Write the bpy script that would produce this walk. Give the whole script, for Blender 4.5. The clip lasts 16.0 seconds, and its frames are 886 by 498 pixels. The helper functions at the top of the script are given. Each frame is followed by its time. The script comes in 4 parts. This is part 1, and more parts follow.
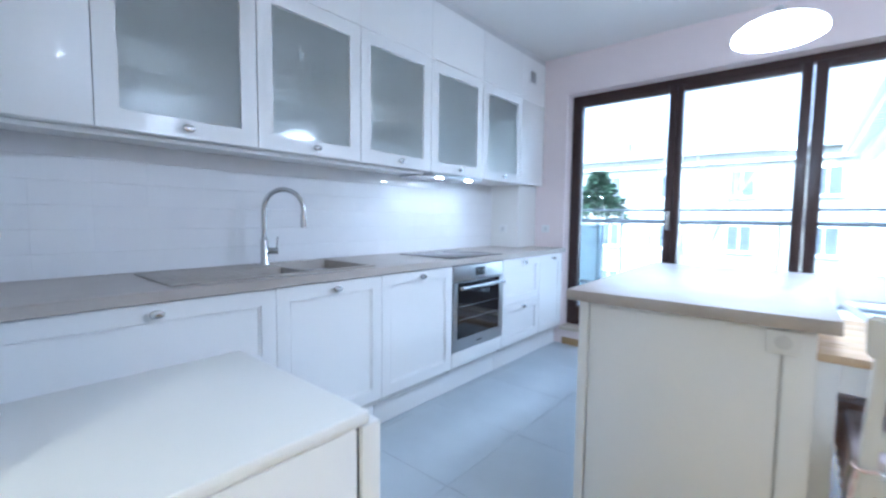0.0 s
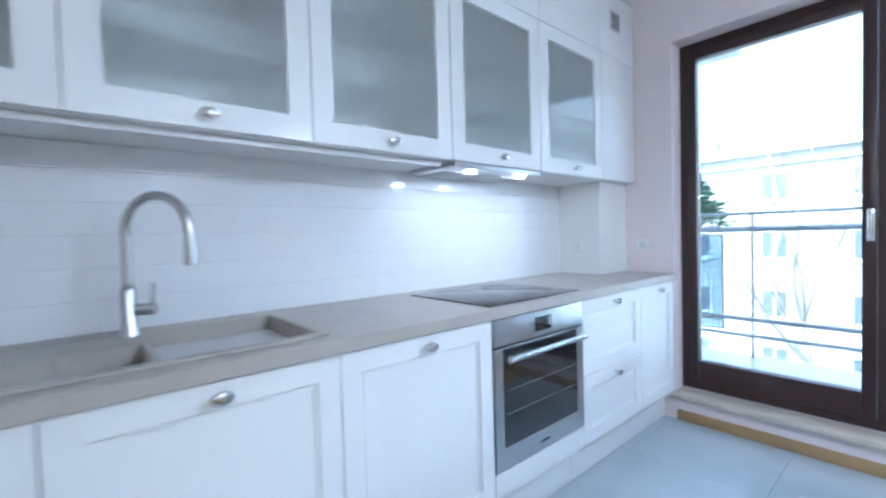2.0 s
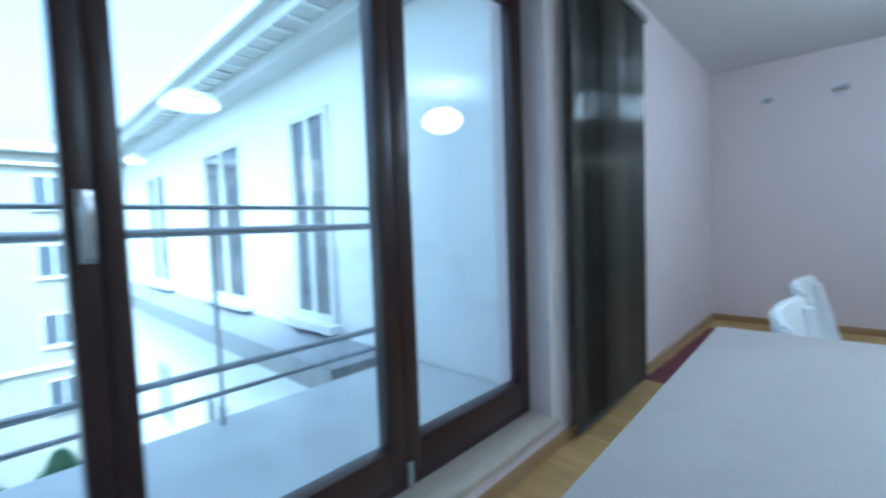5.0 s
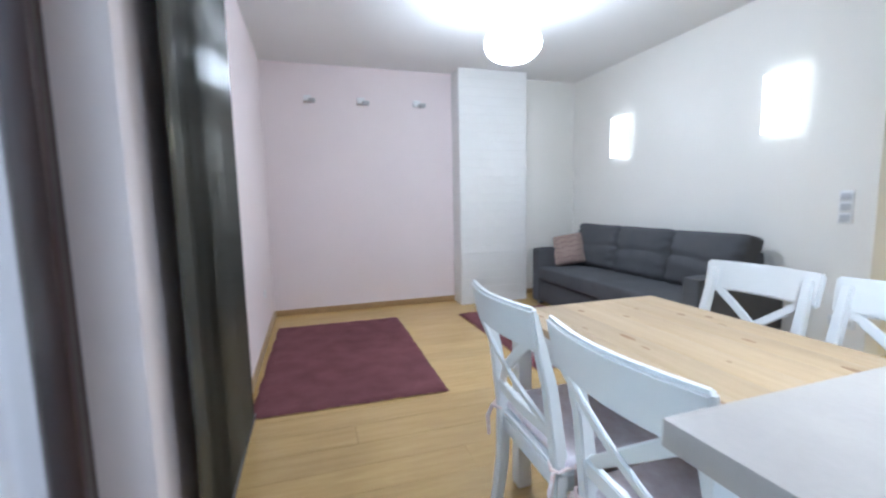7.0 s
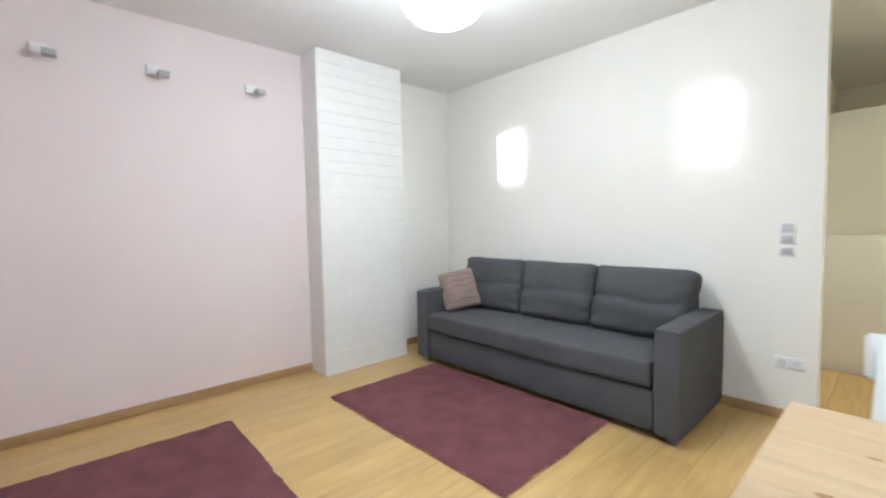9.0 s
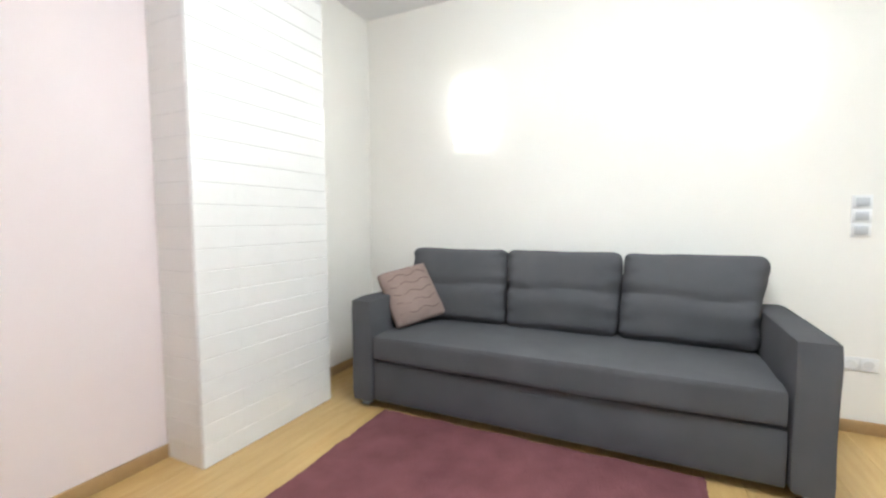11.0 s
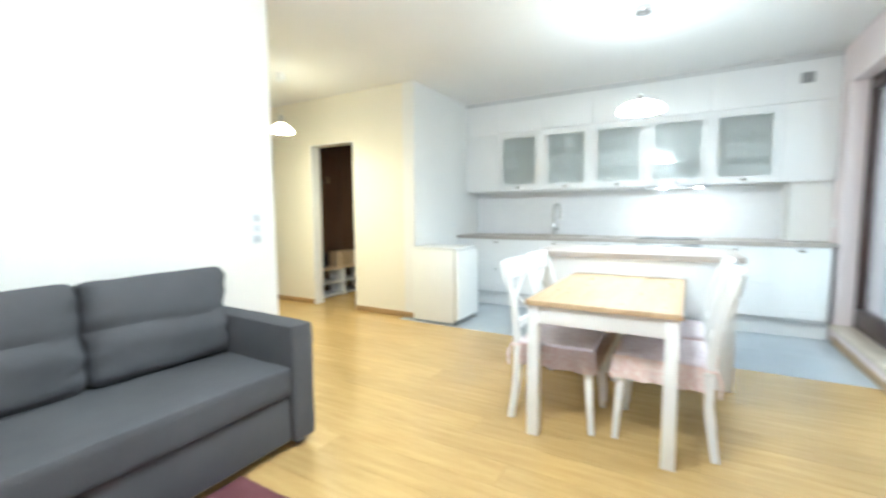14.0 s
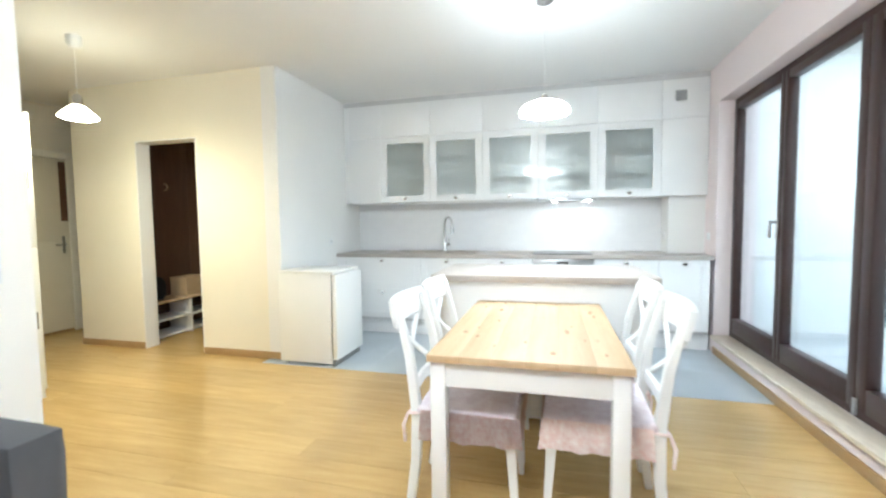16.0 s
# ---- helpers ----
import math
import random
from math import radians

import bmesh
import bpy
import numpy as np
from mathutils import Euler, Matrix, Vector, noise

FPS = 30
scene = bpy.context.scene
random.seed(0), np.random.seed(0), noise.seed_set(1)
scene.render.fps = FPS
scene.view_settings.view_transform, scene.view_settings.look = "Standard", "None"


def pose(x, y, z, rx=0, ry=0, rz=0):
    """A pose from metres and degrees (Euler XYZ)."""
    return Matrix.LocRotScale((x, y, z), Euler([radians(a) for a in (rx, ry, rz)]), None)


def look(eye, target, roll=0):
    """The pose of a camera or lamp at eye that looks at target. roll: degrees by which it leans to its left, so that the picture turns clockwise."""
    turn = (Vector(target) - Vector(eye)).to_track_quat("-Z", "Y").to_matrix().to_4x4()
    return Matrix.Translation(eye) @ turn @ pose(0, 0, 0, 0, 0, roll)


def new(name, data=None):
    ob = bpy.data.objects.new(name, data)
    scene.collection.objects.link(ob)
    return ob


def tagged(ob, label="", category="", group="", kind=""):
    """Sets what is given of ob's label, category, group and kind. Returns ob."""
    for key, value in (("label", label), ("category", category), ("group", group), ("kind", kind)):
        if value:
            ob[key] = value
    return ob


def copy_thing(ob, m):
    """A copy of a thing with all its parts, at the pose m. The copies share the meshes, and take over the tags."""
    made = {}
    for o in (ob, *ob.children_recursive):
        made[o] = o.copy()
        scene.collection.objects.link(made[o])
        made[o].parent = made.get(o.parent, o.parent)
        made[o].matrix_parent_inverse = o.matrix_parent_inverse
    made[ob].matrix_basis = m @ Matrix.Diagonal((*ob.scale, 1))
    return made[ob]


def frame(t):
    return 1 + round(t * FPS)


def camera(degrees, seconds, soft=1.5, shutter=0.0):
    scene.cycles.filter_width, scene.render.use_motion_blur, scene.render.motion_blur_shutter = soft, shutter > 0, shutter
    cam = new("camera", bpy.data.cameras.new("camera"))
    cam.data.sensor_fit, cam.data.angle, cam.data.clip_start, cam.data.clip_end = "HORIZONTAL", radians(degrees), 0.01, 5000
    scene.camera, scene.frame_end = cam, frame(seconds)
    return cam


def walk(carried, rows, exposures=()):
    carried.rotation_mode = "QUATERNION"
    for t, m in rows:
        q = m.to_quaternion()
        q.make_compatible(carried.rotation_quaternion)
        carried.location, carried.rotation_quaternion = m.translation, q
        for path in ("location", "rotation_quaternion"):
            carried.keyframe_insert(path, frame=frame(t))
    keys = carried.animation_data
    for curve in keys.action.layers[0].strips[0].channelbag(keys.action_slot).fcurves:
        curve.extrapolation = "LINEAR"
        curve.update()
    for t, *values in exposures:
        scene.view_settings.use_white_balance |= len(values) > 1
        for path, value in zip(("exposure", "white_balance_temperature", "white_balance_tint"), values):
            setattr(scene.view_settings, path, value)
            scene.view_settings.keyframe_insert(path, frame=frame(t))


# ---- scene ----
cam = camera(92.6, 16.0, soft=2.3, shutter=0.5)
PATH = [
    (0, (2.326, -3.814, 1.181), (1.034, -2.295, 1.035), 0.7),
    (0.5, (2.189, -3.542, 1.177), (0.736, -2.175, 1.036), 0.4),
    (1, (1.991, -3.298, 1.166), (0.441, -2.041, 1.04), -0.0),
    (1.5, (1.848, -3.054, 1.183), (0.253, -1.852, 1.077), -0.8),
    (2, (1.672, -2.83, 1.184), (0.152, -1.532, 1.122), -1.6),
    (2.5, (1.476, -2.539, 1.185), (0.203, -0.997, 1.125), -2.1),
    (3, (1.283, -2.218, 1.188), (0.475, -0.391, 1.098), -1.6),
    (3.5, (1.258, -1.912, 1.159), (0.924, 0.056, 1.036), -2.4),
    (4, (1.216, -1.617, 1.182), (1.479, 0.359, 1.021), -2.1),
    (4.5, (1.247, -1.307, 1.166), (2.112, 0.492, 1.042), -2.7),
    (5, (1.324, -1.08, 1.155), (2.778, 0.289, 1.045), -2.1),
    (5.2, (1.375, -1.007, 1.15), (2.998, 0.155, 1.035), -1.9),
    (7.3, (2.115, -0.437, 1.21), (3.963, -1.176, 1.011), -1.0),
    (7.5, (2.233, -0.491, 1.211), (4.054, -1.3, 1.041), -1.0),
    (8, (2.638, -0.52, 1.224), (4.37, -1.515, 1.132), -1.8),
    (8.5, (2.953, -0.471, 1.28), (4.553, -1.667, 1.174), -1.4),
    (8.7, (3.108, -0.479, 1.273), (4.65, -1.747, 1.159), -1.2),
    (10.8, (4.627, -0.847, 1.114), (5.627, -2.574, 0.986), -0.9),
    (11, (4.779, -0.925, 1.111), (5.651, -2.721, 0.977), -0.4),
    (11.5, (4.993, -1.061, 1.131), (5.699, -2.927, 0.995), -0.1),
    (12, (5.394, -1.099, 1.124), (5.893, -3.03, 0.973), -0.6),
    (12.5, (5.545, -1.19, 1.132), (5.695, -3.184, 1.068), -2.0),
    (13, (5.559, -1.245, 1.206), (5.038, -3.174, 1.121), -1.9),
    (13.5, (5.688, -1.179, 1.211), (4.482, -2.772, 1.123), -1.6),
    (14, (5.681, -1.219, 1.214), (3.956, -2.217, 1.044), -0.4),
    (14.5, (5.69, -1.12, 1.188), (3.81, -1.78, 1.018), -0.1),
    (15, (5.56, -1.165, 1.175), (3.636, -1.686, 1.013), -0.6),
    (15.5, (5.311, -1.322, 1.236), (3.383, -1.834, 1.091), -1.1),
    (16, (5.041, -1.494, 1.245), (3.109, -1.997, 1.125), -0.7),
]
walk(cam, [(t, look(eye, target, roll)) for t, eye, target, roll in PATH],
     exposures=[(0, 2.35, 4600, 8), (1.5, 2.4, 4650, 6), (2.5, 2.3, 4650, 4), (3, 1.95, 4520, 2), (4.5, 1.52, 4220, -4), (5.2, 1.27, 4350, -3), (7.3, 2.1, 5150, 6), (8.7, 2.25, 5480, 4), (11, 2.6, 5700, 3), (12.5, 2.7, 5900, 1), (14, 2.95, 5400, -2), (15, 2.98, 5350, -1), (16, 2.82, 5500, 1)])

# ---- light ----
CEIL = 2.68
world = bpy.data.worlds.new("sky")
scene.world = world
world.use_nodes = True
wn = world.node_tree.nodes
sky = wn.new("ShaderNodeTexSky")
sky.sky_type = "NISHITA"
sky.sun_disc = False
sky.sun_elevation = radians(46)
sky.sun_rotation = radians(206)
sky.air_density, sky.dust_density = 1.0, 7.0
wn["Background"].inputs["Strength"].default_value = 0.175
haze = wn.new("ShaderNodeHueSaturation")
haze.inputs["Saturation"].default_value, haze.inputs["Value"].default_value = 0.25, 1.5
world.node_tree.links.new(sky.outputs[0], haze.inputs["Color"])
world.node_tree.links.new(haze.outputs[0], wn["Background"].inputs["Color"])
sun_data = bpy.data.lights.new("sun", "SUN")
sun_data.energy, sun_data.angle, sun_data.color = 1.2, radians(16), (1, 0.96, 0.9)
sun = new("sun", sun_data)
sun.matrix_world = look((0, 0, 30), (6, 12, 16))


# ---- materials ----
def mat(name, c1, c2=None, rough=0.5, metal=0.0, scale=6.0, fine=80.0, bump=0.05, detail=4, stretch=(1, 1, 1), coat=0.0, spec=0.5, island=0.0):
    """A surface whose colour drifts between c1 and c2 at two scales, with a fine relief."""
    m = bpy.data.materials.new(name)
    m.use_nodes = True
    nt = m.node_tree
    p = nt.nodes["Principled BSDF"]
    c2 = c2 or tuple(v * 0.92 for v in c1)
    tc = nt.nodes.new("ShaderNodeTexCoord")
    mp = nt.nodes.new("ShaderNodeMapping")
    mp.inputs["Scale"].default_value = stretch
    nt.links.new(tc.outputs["Object"], mp.inputs["Vector"])
    if island:
        info = nt.nodes.new("ShaderNodeObjectInfo")
        shift = nt.nodes.new("ShaderNodeMath")
        shift.operation = "MULTIPLY"
        shift.inputs[1].default_value = 57.0
        nt.links.new(info.outputs["Random"], shift.inputs[0])
        nt.links.new(shift.outputs[0], mp.inputs["Location"])
    big = nt.nodes.new("ShaderNodeTexNoise")
    big.inputs["Scale"].default_value, big.inputs["Detail"].default_value = scale, detail
    small = nt.nodes.new("ShaderNodeTexNoise")
    small.inputs["Scale"].default_value, small.inputs["Detail"].default_value = fine, 3
    for n in (big, small):
        nt.links.new(mp.outputs[0], n.inputs["Vector"])
    add = nt.nodes.new("ShaderNodeMath")
    add.operation = "MULTIPLY_ADD"
    add.inputs[1].default_value = 0.35
    nt.links.new(small.outputs[0], add.inputs[0])
    nt.links.new(big.outputs[0], add.inputs[2])
    ramp = nt.nodes.new("ShaderNodeValToRGB")
    ramp.color_ramp.elements[0].position, ramp.color_ramp.elements[1].position = 0.4, 0.95
    ramp.color_ramp.elements[0].color, ramp.color_ramp.elements[1].color = (*c1, 1), (*c2, 1)
    nt.links.new(add.outputs[0], ramp.inputs[0])
    col = ramp.outputs[0]
    if island:
        oi = nt.nodes.new("ShaderNodeObjectInfo")
        mr = nt.nodes.new("ShaderNodeMapRange")
        mr.inputs[3].default_value, mr.inputs[4].default_value = 1 - island, 1 + island * 0.6
        nt.links.new(oi.outputs["Random"], mr.inputs[0])
        hsv = nt.nodes.new("ShaderNodeHueSaturation")
        nt.links.new(mr.outputs[0], hsv.inputs["Value"])
        nt.links.new(col, hsv.inputs["Color"])
        col = hsv.outputs[0]
    nt.links.new(col, p.inputs["Base Color"])
    p.inputs["Roughness"].default_value, p.inputs["Metallic"].default_value = rough, metal
    p.inputs["Coat Weight"].default_value = coat
    p.inputs["Specular IOR Level"].default_value = spec
    if bump:
        b = nt.nodes.new("ShaderNodeBump")
        b.inputs["Strength"].default_value, b.inputs["Distance"].default_value = bump, 0.01
        nt.links.new(small.outputs[0], b.inputs["Height"])
        nt.links.new(b.outputs[0], p.inputs["Normal"])
    return m


def glow(name, colour, strength):
    m = bpy.data.materials.new(name)
    m.use_nodes = True
    p = m.node_tree.nodes["Principled BSDF"]
    p.inputs["Base Color"].default_value = (*colour, 1)
    p.inputs["Emission Color"].default_value = (*colour, 1)
    p.inputs["Emission Strength"].default_value = strength
    return m


def clear(name, colour=(1, 1, 1), rough=0.0, shine=0.5):
    """Thin window glass: mostly see-through with a sharp gloss."""
    m = bpy.data.materials.new(name)
    m.use_nodes = True
    nt = m.node_tree
    nt.nodes.remove(nt.nodes["Principled BSDF"])
    tr, gl, mix, fr = (nt.nodes.new("ShaderNode" + n) for n in ("BsdfTransparent", "BsdfGlossy", "MixShader", "LayerWeight"))
    tr.inputs[0].default_value = (*colour, 1)
    gl.inputs["Roughness"].default_value = rough
    fr.inputs[0].default_value = 0.5
    pw = nt.nodes.new("ShaderNodeMath")
    pw.operation = "POWER"
    pw.inputs[1].default_value = 4.0
    ad = nt.nodes.new("ShaderNodeMath")
    ad.operation = "MULTIPLY_ADD"
    ad.inputs[1].default_value, ad.inputs[2].default_value = 0.8, shine
    nt.links.new(fr.outputs["Facing"], pw.inputs[0])
    nt.links.new(pw.outputs[0], ad.inputs[0])
    nt.links.new(ad.outputs[0], mix.inputs[0])
    nt.links.new(tr.outputs[0], mix.inputs[1])
    nt.links.new(gl.outputs[0], mix.inputs[2])
    nt.links.new(mix.outputs[0], nt.nodes["Material Output"].inputs[0])
    return m


def frosted(name, colour, rough):
    m = bpy.data.materials.new(name)
    m.use_nodes = True
    p = m.node_tree.nodes["Principled BSDF"]
    p.inputs["Base Color"].default_value = (*colour, 1)
    p.inputs["Roughness"].default_value = rough
    p.inputs["Transmission Weight"].default_value = 0.86
    p.inputs["IOR"].default_value = 1.3
    p.inputs["Coat Weight"].default_value = 0.6
    p.inputs["Coat Roughness"].default_value = 0.02
    return m


M_white_wall = mat("white wall paint", (0.80, 0.79, 0.77), (0.76, 0.75, 0.73), 0.85, scale=1.5, fine=180, bump=0.06)
M_cream_wall = mat("cream wall paint", (0.81, 0.765, 0.655), (0.78, 0.735, 0.62), 0.85, scale=1.5, fine=180, bump=0.06)
M_pink_wall = mat("pale pink wall paint", (0.79, 0.705, 0.70), (0.76, 0.67, 0.665), 0.85, scale=1.5, fine=180, bump=0.06)
M_warm_wall = mat("warm white wall paint", (0.84, 0.815, 0.77), (0.81, 0.785, 0.735), 0.85, scale=1.5, fine=180, bump=0.06)
M_ceiling = mat("white ceiling paint", (0.80, 0.79, 0.78), (0.77, 0.76, 0.75), 0.9, scale=1.2, fine=150, bump=0.04)
M_plank = mat("oak floor plank", (0.60, 0.415, 0.17), (0.48, 0.315, 0.115), 0.26, scale=3, fine=30, bump=0.03, stretch=(9, 1, 1), island=0.07, coat=0.15)
M_under = mat("brown joint", (0.46, 0.32, 0.14), (0.40, 0.27, 0.11), 0.8)
M_tile = mat("grey floor tile", (0.49, 0.53, 0.56), (0.43, 0.47, 0.50), 0.32, scale=4, fine=120, bump=0.03, island=0.04)
M_grout = mat("grey grout", (0.43, 0.465, 0.49), (0.38, 0.41, 0.43), 0.9)
M_subway = mat("white glazed tile", (0.82, 0.82, 0.83), (0.78, 0.78, 0.80), 0.12, scale=5, fine=14, bump=0.10, coat=0.3, island=0.006)
M_wgrout = mat("white grout", (0.82, 0.82, 0.82), (0.79, 0.79, 0.79), 0.9)
M_brick = mat("white painted brick", (0.82, 0.81, 0.79), (0.79, 0.78, 0.76), 0.16, scale=7, fine=30, bump=0.06, island=0.006)
M_skirt = mat("oak skirting", (0.42, 0.28, 0.13), (0.34, 0.21, 0.09), 0.4, scale=5, fine=40, bump=0.03)
M_cab = mat("white lacquer", (0.83, 0.83, 0.83), (0.80, 0.80, 0.80), 0.34, scale=2, fine=60, bump=0.01, coat=0.12)
M_shelf = mat("grey glass shelf", (0.30, 0.33, 0.33), (0.26, 0.29, 0.29), 0.2, bump=0)
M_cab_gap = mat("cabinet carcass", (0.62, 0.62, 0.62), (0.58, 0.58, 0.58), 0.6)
M_counter = mat("grey beige laminate worktop", (0.46, 0.42, 0.38), (0.40, 0.36, 0.33), 0.36, scale=9, fine=90, bump=0.05)
M_sink = mat("beige composite", (0.44, 0.40, 0.35), (0.38, 0.34, 0.30), 0.45, scale=9, fine=160, bump=0.08)
M_chrome = mat("brushed chrome", (0.62, 0.62, 0.62), (0.55, 0.55, 0.55), 0.22, 1.0, fine=150, bump=0.02)
M_steel = mat("stainless steel", (0.56, 0.57, 0.58), (0.50, 0.51, 0.52), 0.3, 1.0, scale=3, fine=60, bump=0.02, stretch=(1, 0.1, 9))
M_blackglass = mat("black glass", (0.02, 0.02, 0.022), (0.015, 0.015, 0.016), 0.06, coat=0.5, bump=0)
M_darkhole = mat("black enamel", (0.03, 0.03, 0.03), (0.02, 0.02, 0.02), 0.5, bump=0.02)
M_hob = mat("dark grey ceramic glass", (0.05, 0.045, 0.045), (0.035, 0.03, 0.03), 0.16, bump=0.0, coat=0.2)
M_frame = mat("dark brown window wood", (0.045, 0.022, 0.018), (0.03, 0.014, 0.012), 0.35, scale=3, fine=60, bump=0.04, stretch=(9, 9, 1))
M_glass = clear("window glass", (0.98, 0.995, 1.0), 0.0, 0.03)
M_frost = frosted("frosted cabinet glass", (0.82, 0.85, 0.83), 0.34)
M_screen = clear("tinted mesh sheet", (0.50, 0.58, 0.64), 0.3, 0.08)
M_sill = mat("travertine sill", (0.66, 0.58, 0.47), (0.50, 0.43, 0.34), 0.35, scale=8, fine=60, bump=0.05, stretch=(1, 4, 1))
M_sofa = mat("dark grey woven fabric", (0.112, 0.112, 0.12), (0.086, 0.087, 0.094), 0.95, scale=4, fine=420, bump=0.5, spec=0.2)
M_cushion = mat("taupe cushion fabric", (0.34, 0.255, 0.225), (0.27, 0.20, 0.175), 0.9, scale=9, fine=320, bump=0.4, spec=0.2)
M_rug = mat("plum carpet pile", (0.22, 0.092, 0.098), (0.145, 0.056, 0.063), 1.0, scale=6, fine=130, bump=1.0, spec=0.1)
M_pine = mat("knotty pine", (0.66, 0.46, 0.27), (0.52, 0.33, 0.17), 0.42, scale=4, fine=40, bump=0.03, stretch=(1, 9, 1))
M_knot = mat("pine knot", (0.36, 0.20, 0.09), (0.26, 0.14, 0.06), 0.5)
M_chair = mat("white chair paint", (0.82, 0.82, 0.81), (0.78, 0.78, 0.77), 0.4, scale=3, fine=50, bump=0.02)
M_floral = mat("pink damask seat fabric", (0.72, 0.50, 0.47), (0.92, 0.86, 0.83), 0.95, scale=48, fine=160, bump=0.2, detail=6)
M_fridge = mat("white enamel", (0.82, 0.82, 0.80), (0.79, 0.79, 0.77), 0.3, scale=2, fine=150, bump=0.03)
M_seal = mat("grey rubber", (0.22, 0.22, 0.22), (0.17, 0.17, 0.17), 0.7)
M_blind = mat("olive grey glossy vinyl", (0.165, 0.16, 0.142), (0.13, 0.127, 0.112), 0.15, 0.4, scale=2, fine=50, bump=0.015, coat=0.5)
# white plastic darkened, the shade inside the socket wells is in the colour
M_well = mat("shaded white plastic", (0.66, 0.66, 0.66), (0.62, 0.62, 0.62), 0.4, bump=0)
M_gloss_door = mat("glossy cream door lacquer", (0.74, 0.70, 0.58), (0.70, 0.66, 0.54), 0.14, scale=2, fine=60, bump=0.01)
M_thread = mat("dark brown embroidery thread", (0.17, 0.115, 0.095), (0.13, 0.09, 0.07), 0.9)
M_silver = mat("silver plastic", (0.58, 0.59, 0.61), (0.52, 0.53, 0.55), 0.3, 0.3, bump=0)
M_plastic = mat("white plastic", (0.80, 0.80, 0.80), (0.76, 0.76, 0.76), 0.35, bump=0)
M_grey_plastic = mat("silver grey plastic", (0.42, 0.42, 0.43), (0.36, 0.36, 0.37), 0.35, bump=0)
M_facade = mat("pale render", (0.34, 0.33, 0.285), (0.30, 0.29, 0.25), 0.9, scale=0.6, fine=20, bump=0.1)
M_facade2 = mat("white render", (0.78, 0.79, 0.78), (0.73, 0.74, 0.73), 0.9, scale=0.6, fine=20, bump=0.1)
M_cornice = mat("grey painted cornice", (0.62, 0.63, 0.63), (0.55, 0.56, 0.56), 0.8, scale=1, fine=20)
M_roof = mat("grey sheet roof", (0.30, 0.31, 0.32), (0.24, 0.25, 0.26), 0.5, scale=1, fine=20)
M_pane_far = mat("dark window pane", (0.09, 0.10, 0.115), (0.06, 0.07, 0.08), 0.08, bump=0, coat=0.4)
M_rail = mat("galvanised rail", (0.34, 0.36, 0.38), (0.28, 0.30, 0.32), 0.4, 0.6, fine=60, bump=0.02)
M_deck = mat("pale balcony tile", (0.58, 0.59, 0.59), (0.48, 0.49, 0.50), 0.3, scale=4, fine=60)
M_ground = mat("courtyard ground", (0.34, 0.33, 0.28), (0.22, 0.24, 0.16), 0.95, scale=0.15, fine=3)
M_bark = mat("bark", (0.24, 0.22, 0.19), (0.18, 0.165, 0.14), 0.9, scale=12, fine=60, bump=0.3)
M_leaf = mat("dark evergreen leaf", (0.045, 0.085, 0.04), (0.03, 0.06, 0.03), 0.6, island=0.2)
M_wenge = mat("dark brown panel", (0.12, 0.062, 0.036), (0.085, 0.042, 0.025), 0.5, scale=3, fine=50, bump=0.04, stretch=(9, 9, 1))
M_birch = mat("light wood board", (0.62, 0.48, 0.32), (0.52, 0.39, 0.24), 0.5, scale=4, fine=40)
M_dark = mat("black fabric", (0.02, 0.02, 0.022), (0.014, 0.014, 0.016), 0.9)
M_door = mat("white door paint", (0.80, 0.78, 0.70), (0.76, 0.74, 0.66), 0.35, scale=2, fine=60, bump=0.01)
G_pendant = glow("lit opal glass underside", (1.0, 0.98, 0.95), 21)
G_dome = glow("lit opal glass dome", (1.0, 0.98, 0.95), 4.5)
G_globe = glow("lit ceiling globe", (1.0, 0.97, 0.93), 13)
G_wall = glow("lit wall lamp glass", (1.0, 0.94, 0.83), 1.0)
G_hall = glow("lit hall shade", (1.0, 0.86, 0.60), 3)
G_hall_low = glow("lit hall bulb glass", (1.0, 0.84, 0.56), 37)
G_spot = glow("lit hood lamp", (1.0, 0.95, 0.86), 34)


# ---- mesh tools ----
def boxes(*bs, bevel=0.0, seg=2):
    """A mesh of boxes (x0, x1, y0, y1, z0, z1), edges rounded by bevel."""
    bm = bmesh.new()
    for x0, x1, y0, y1, z0, z1 in bs:
        r = bmesh.ops.create_cube(bm, size=1)
        bmesh.ops.transform(bm, verts=r["verts"], matrix=Matrix.Translation(((x0 + x1) / 2, (y0 + y1) / 2, (z0 + z1) / 2)) @ Matrix.Diagonal((x1 - x0, y1 - y0, z1 - z0, 1)))
    if bevel:
        bmesh.ops.bevel(bm, geom=bm.edges[:], offset=bevel, segments=seg, affect="EDGES", profile=0.5)
    return bm


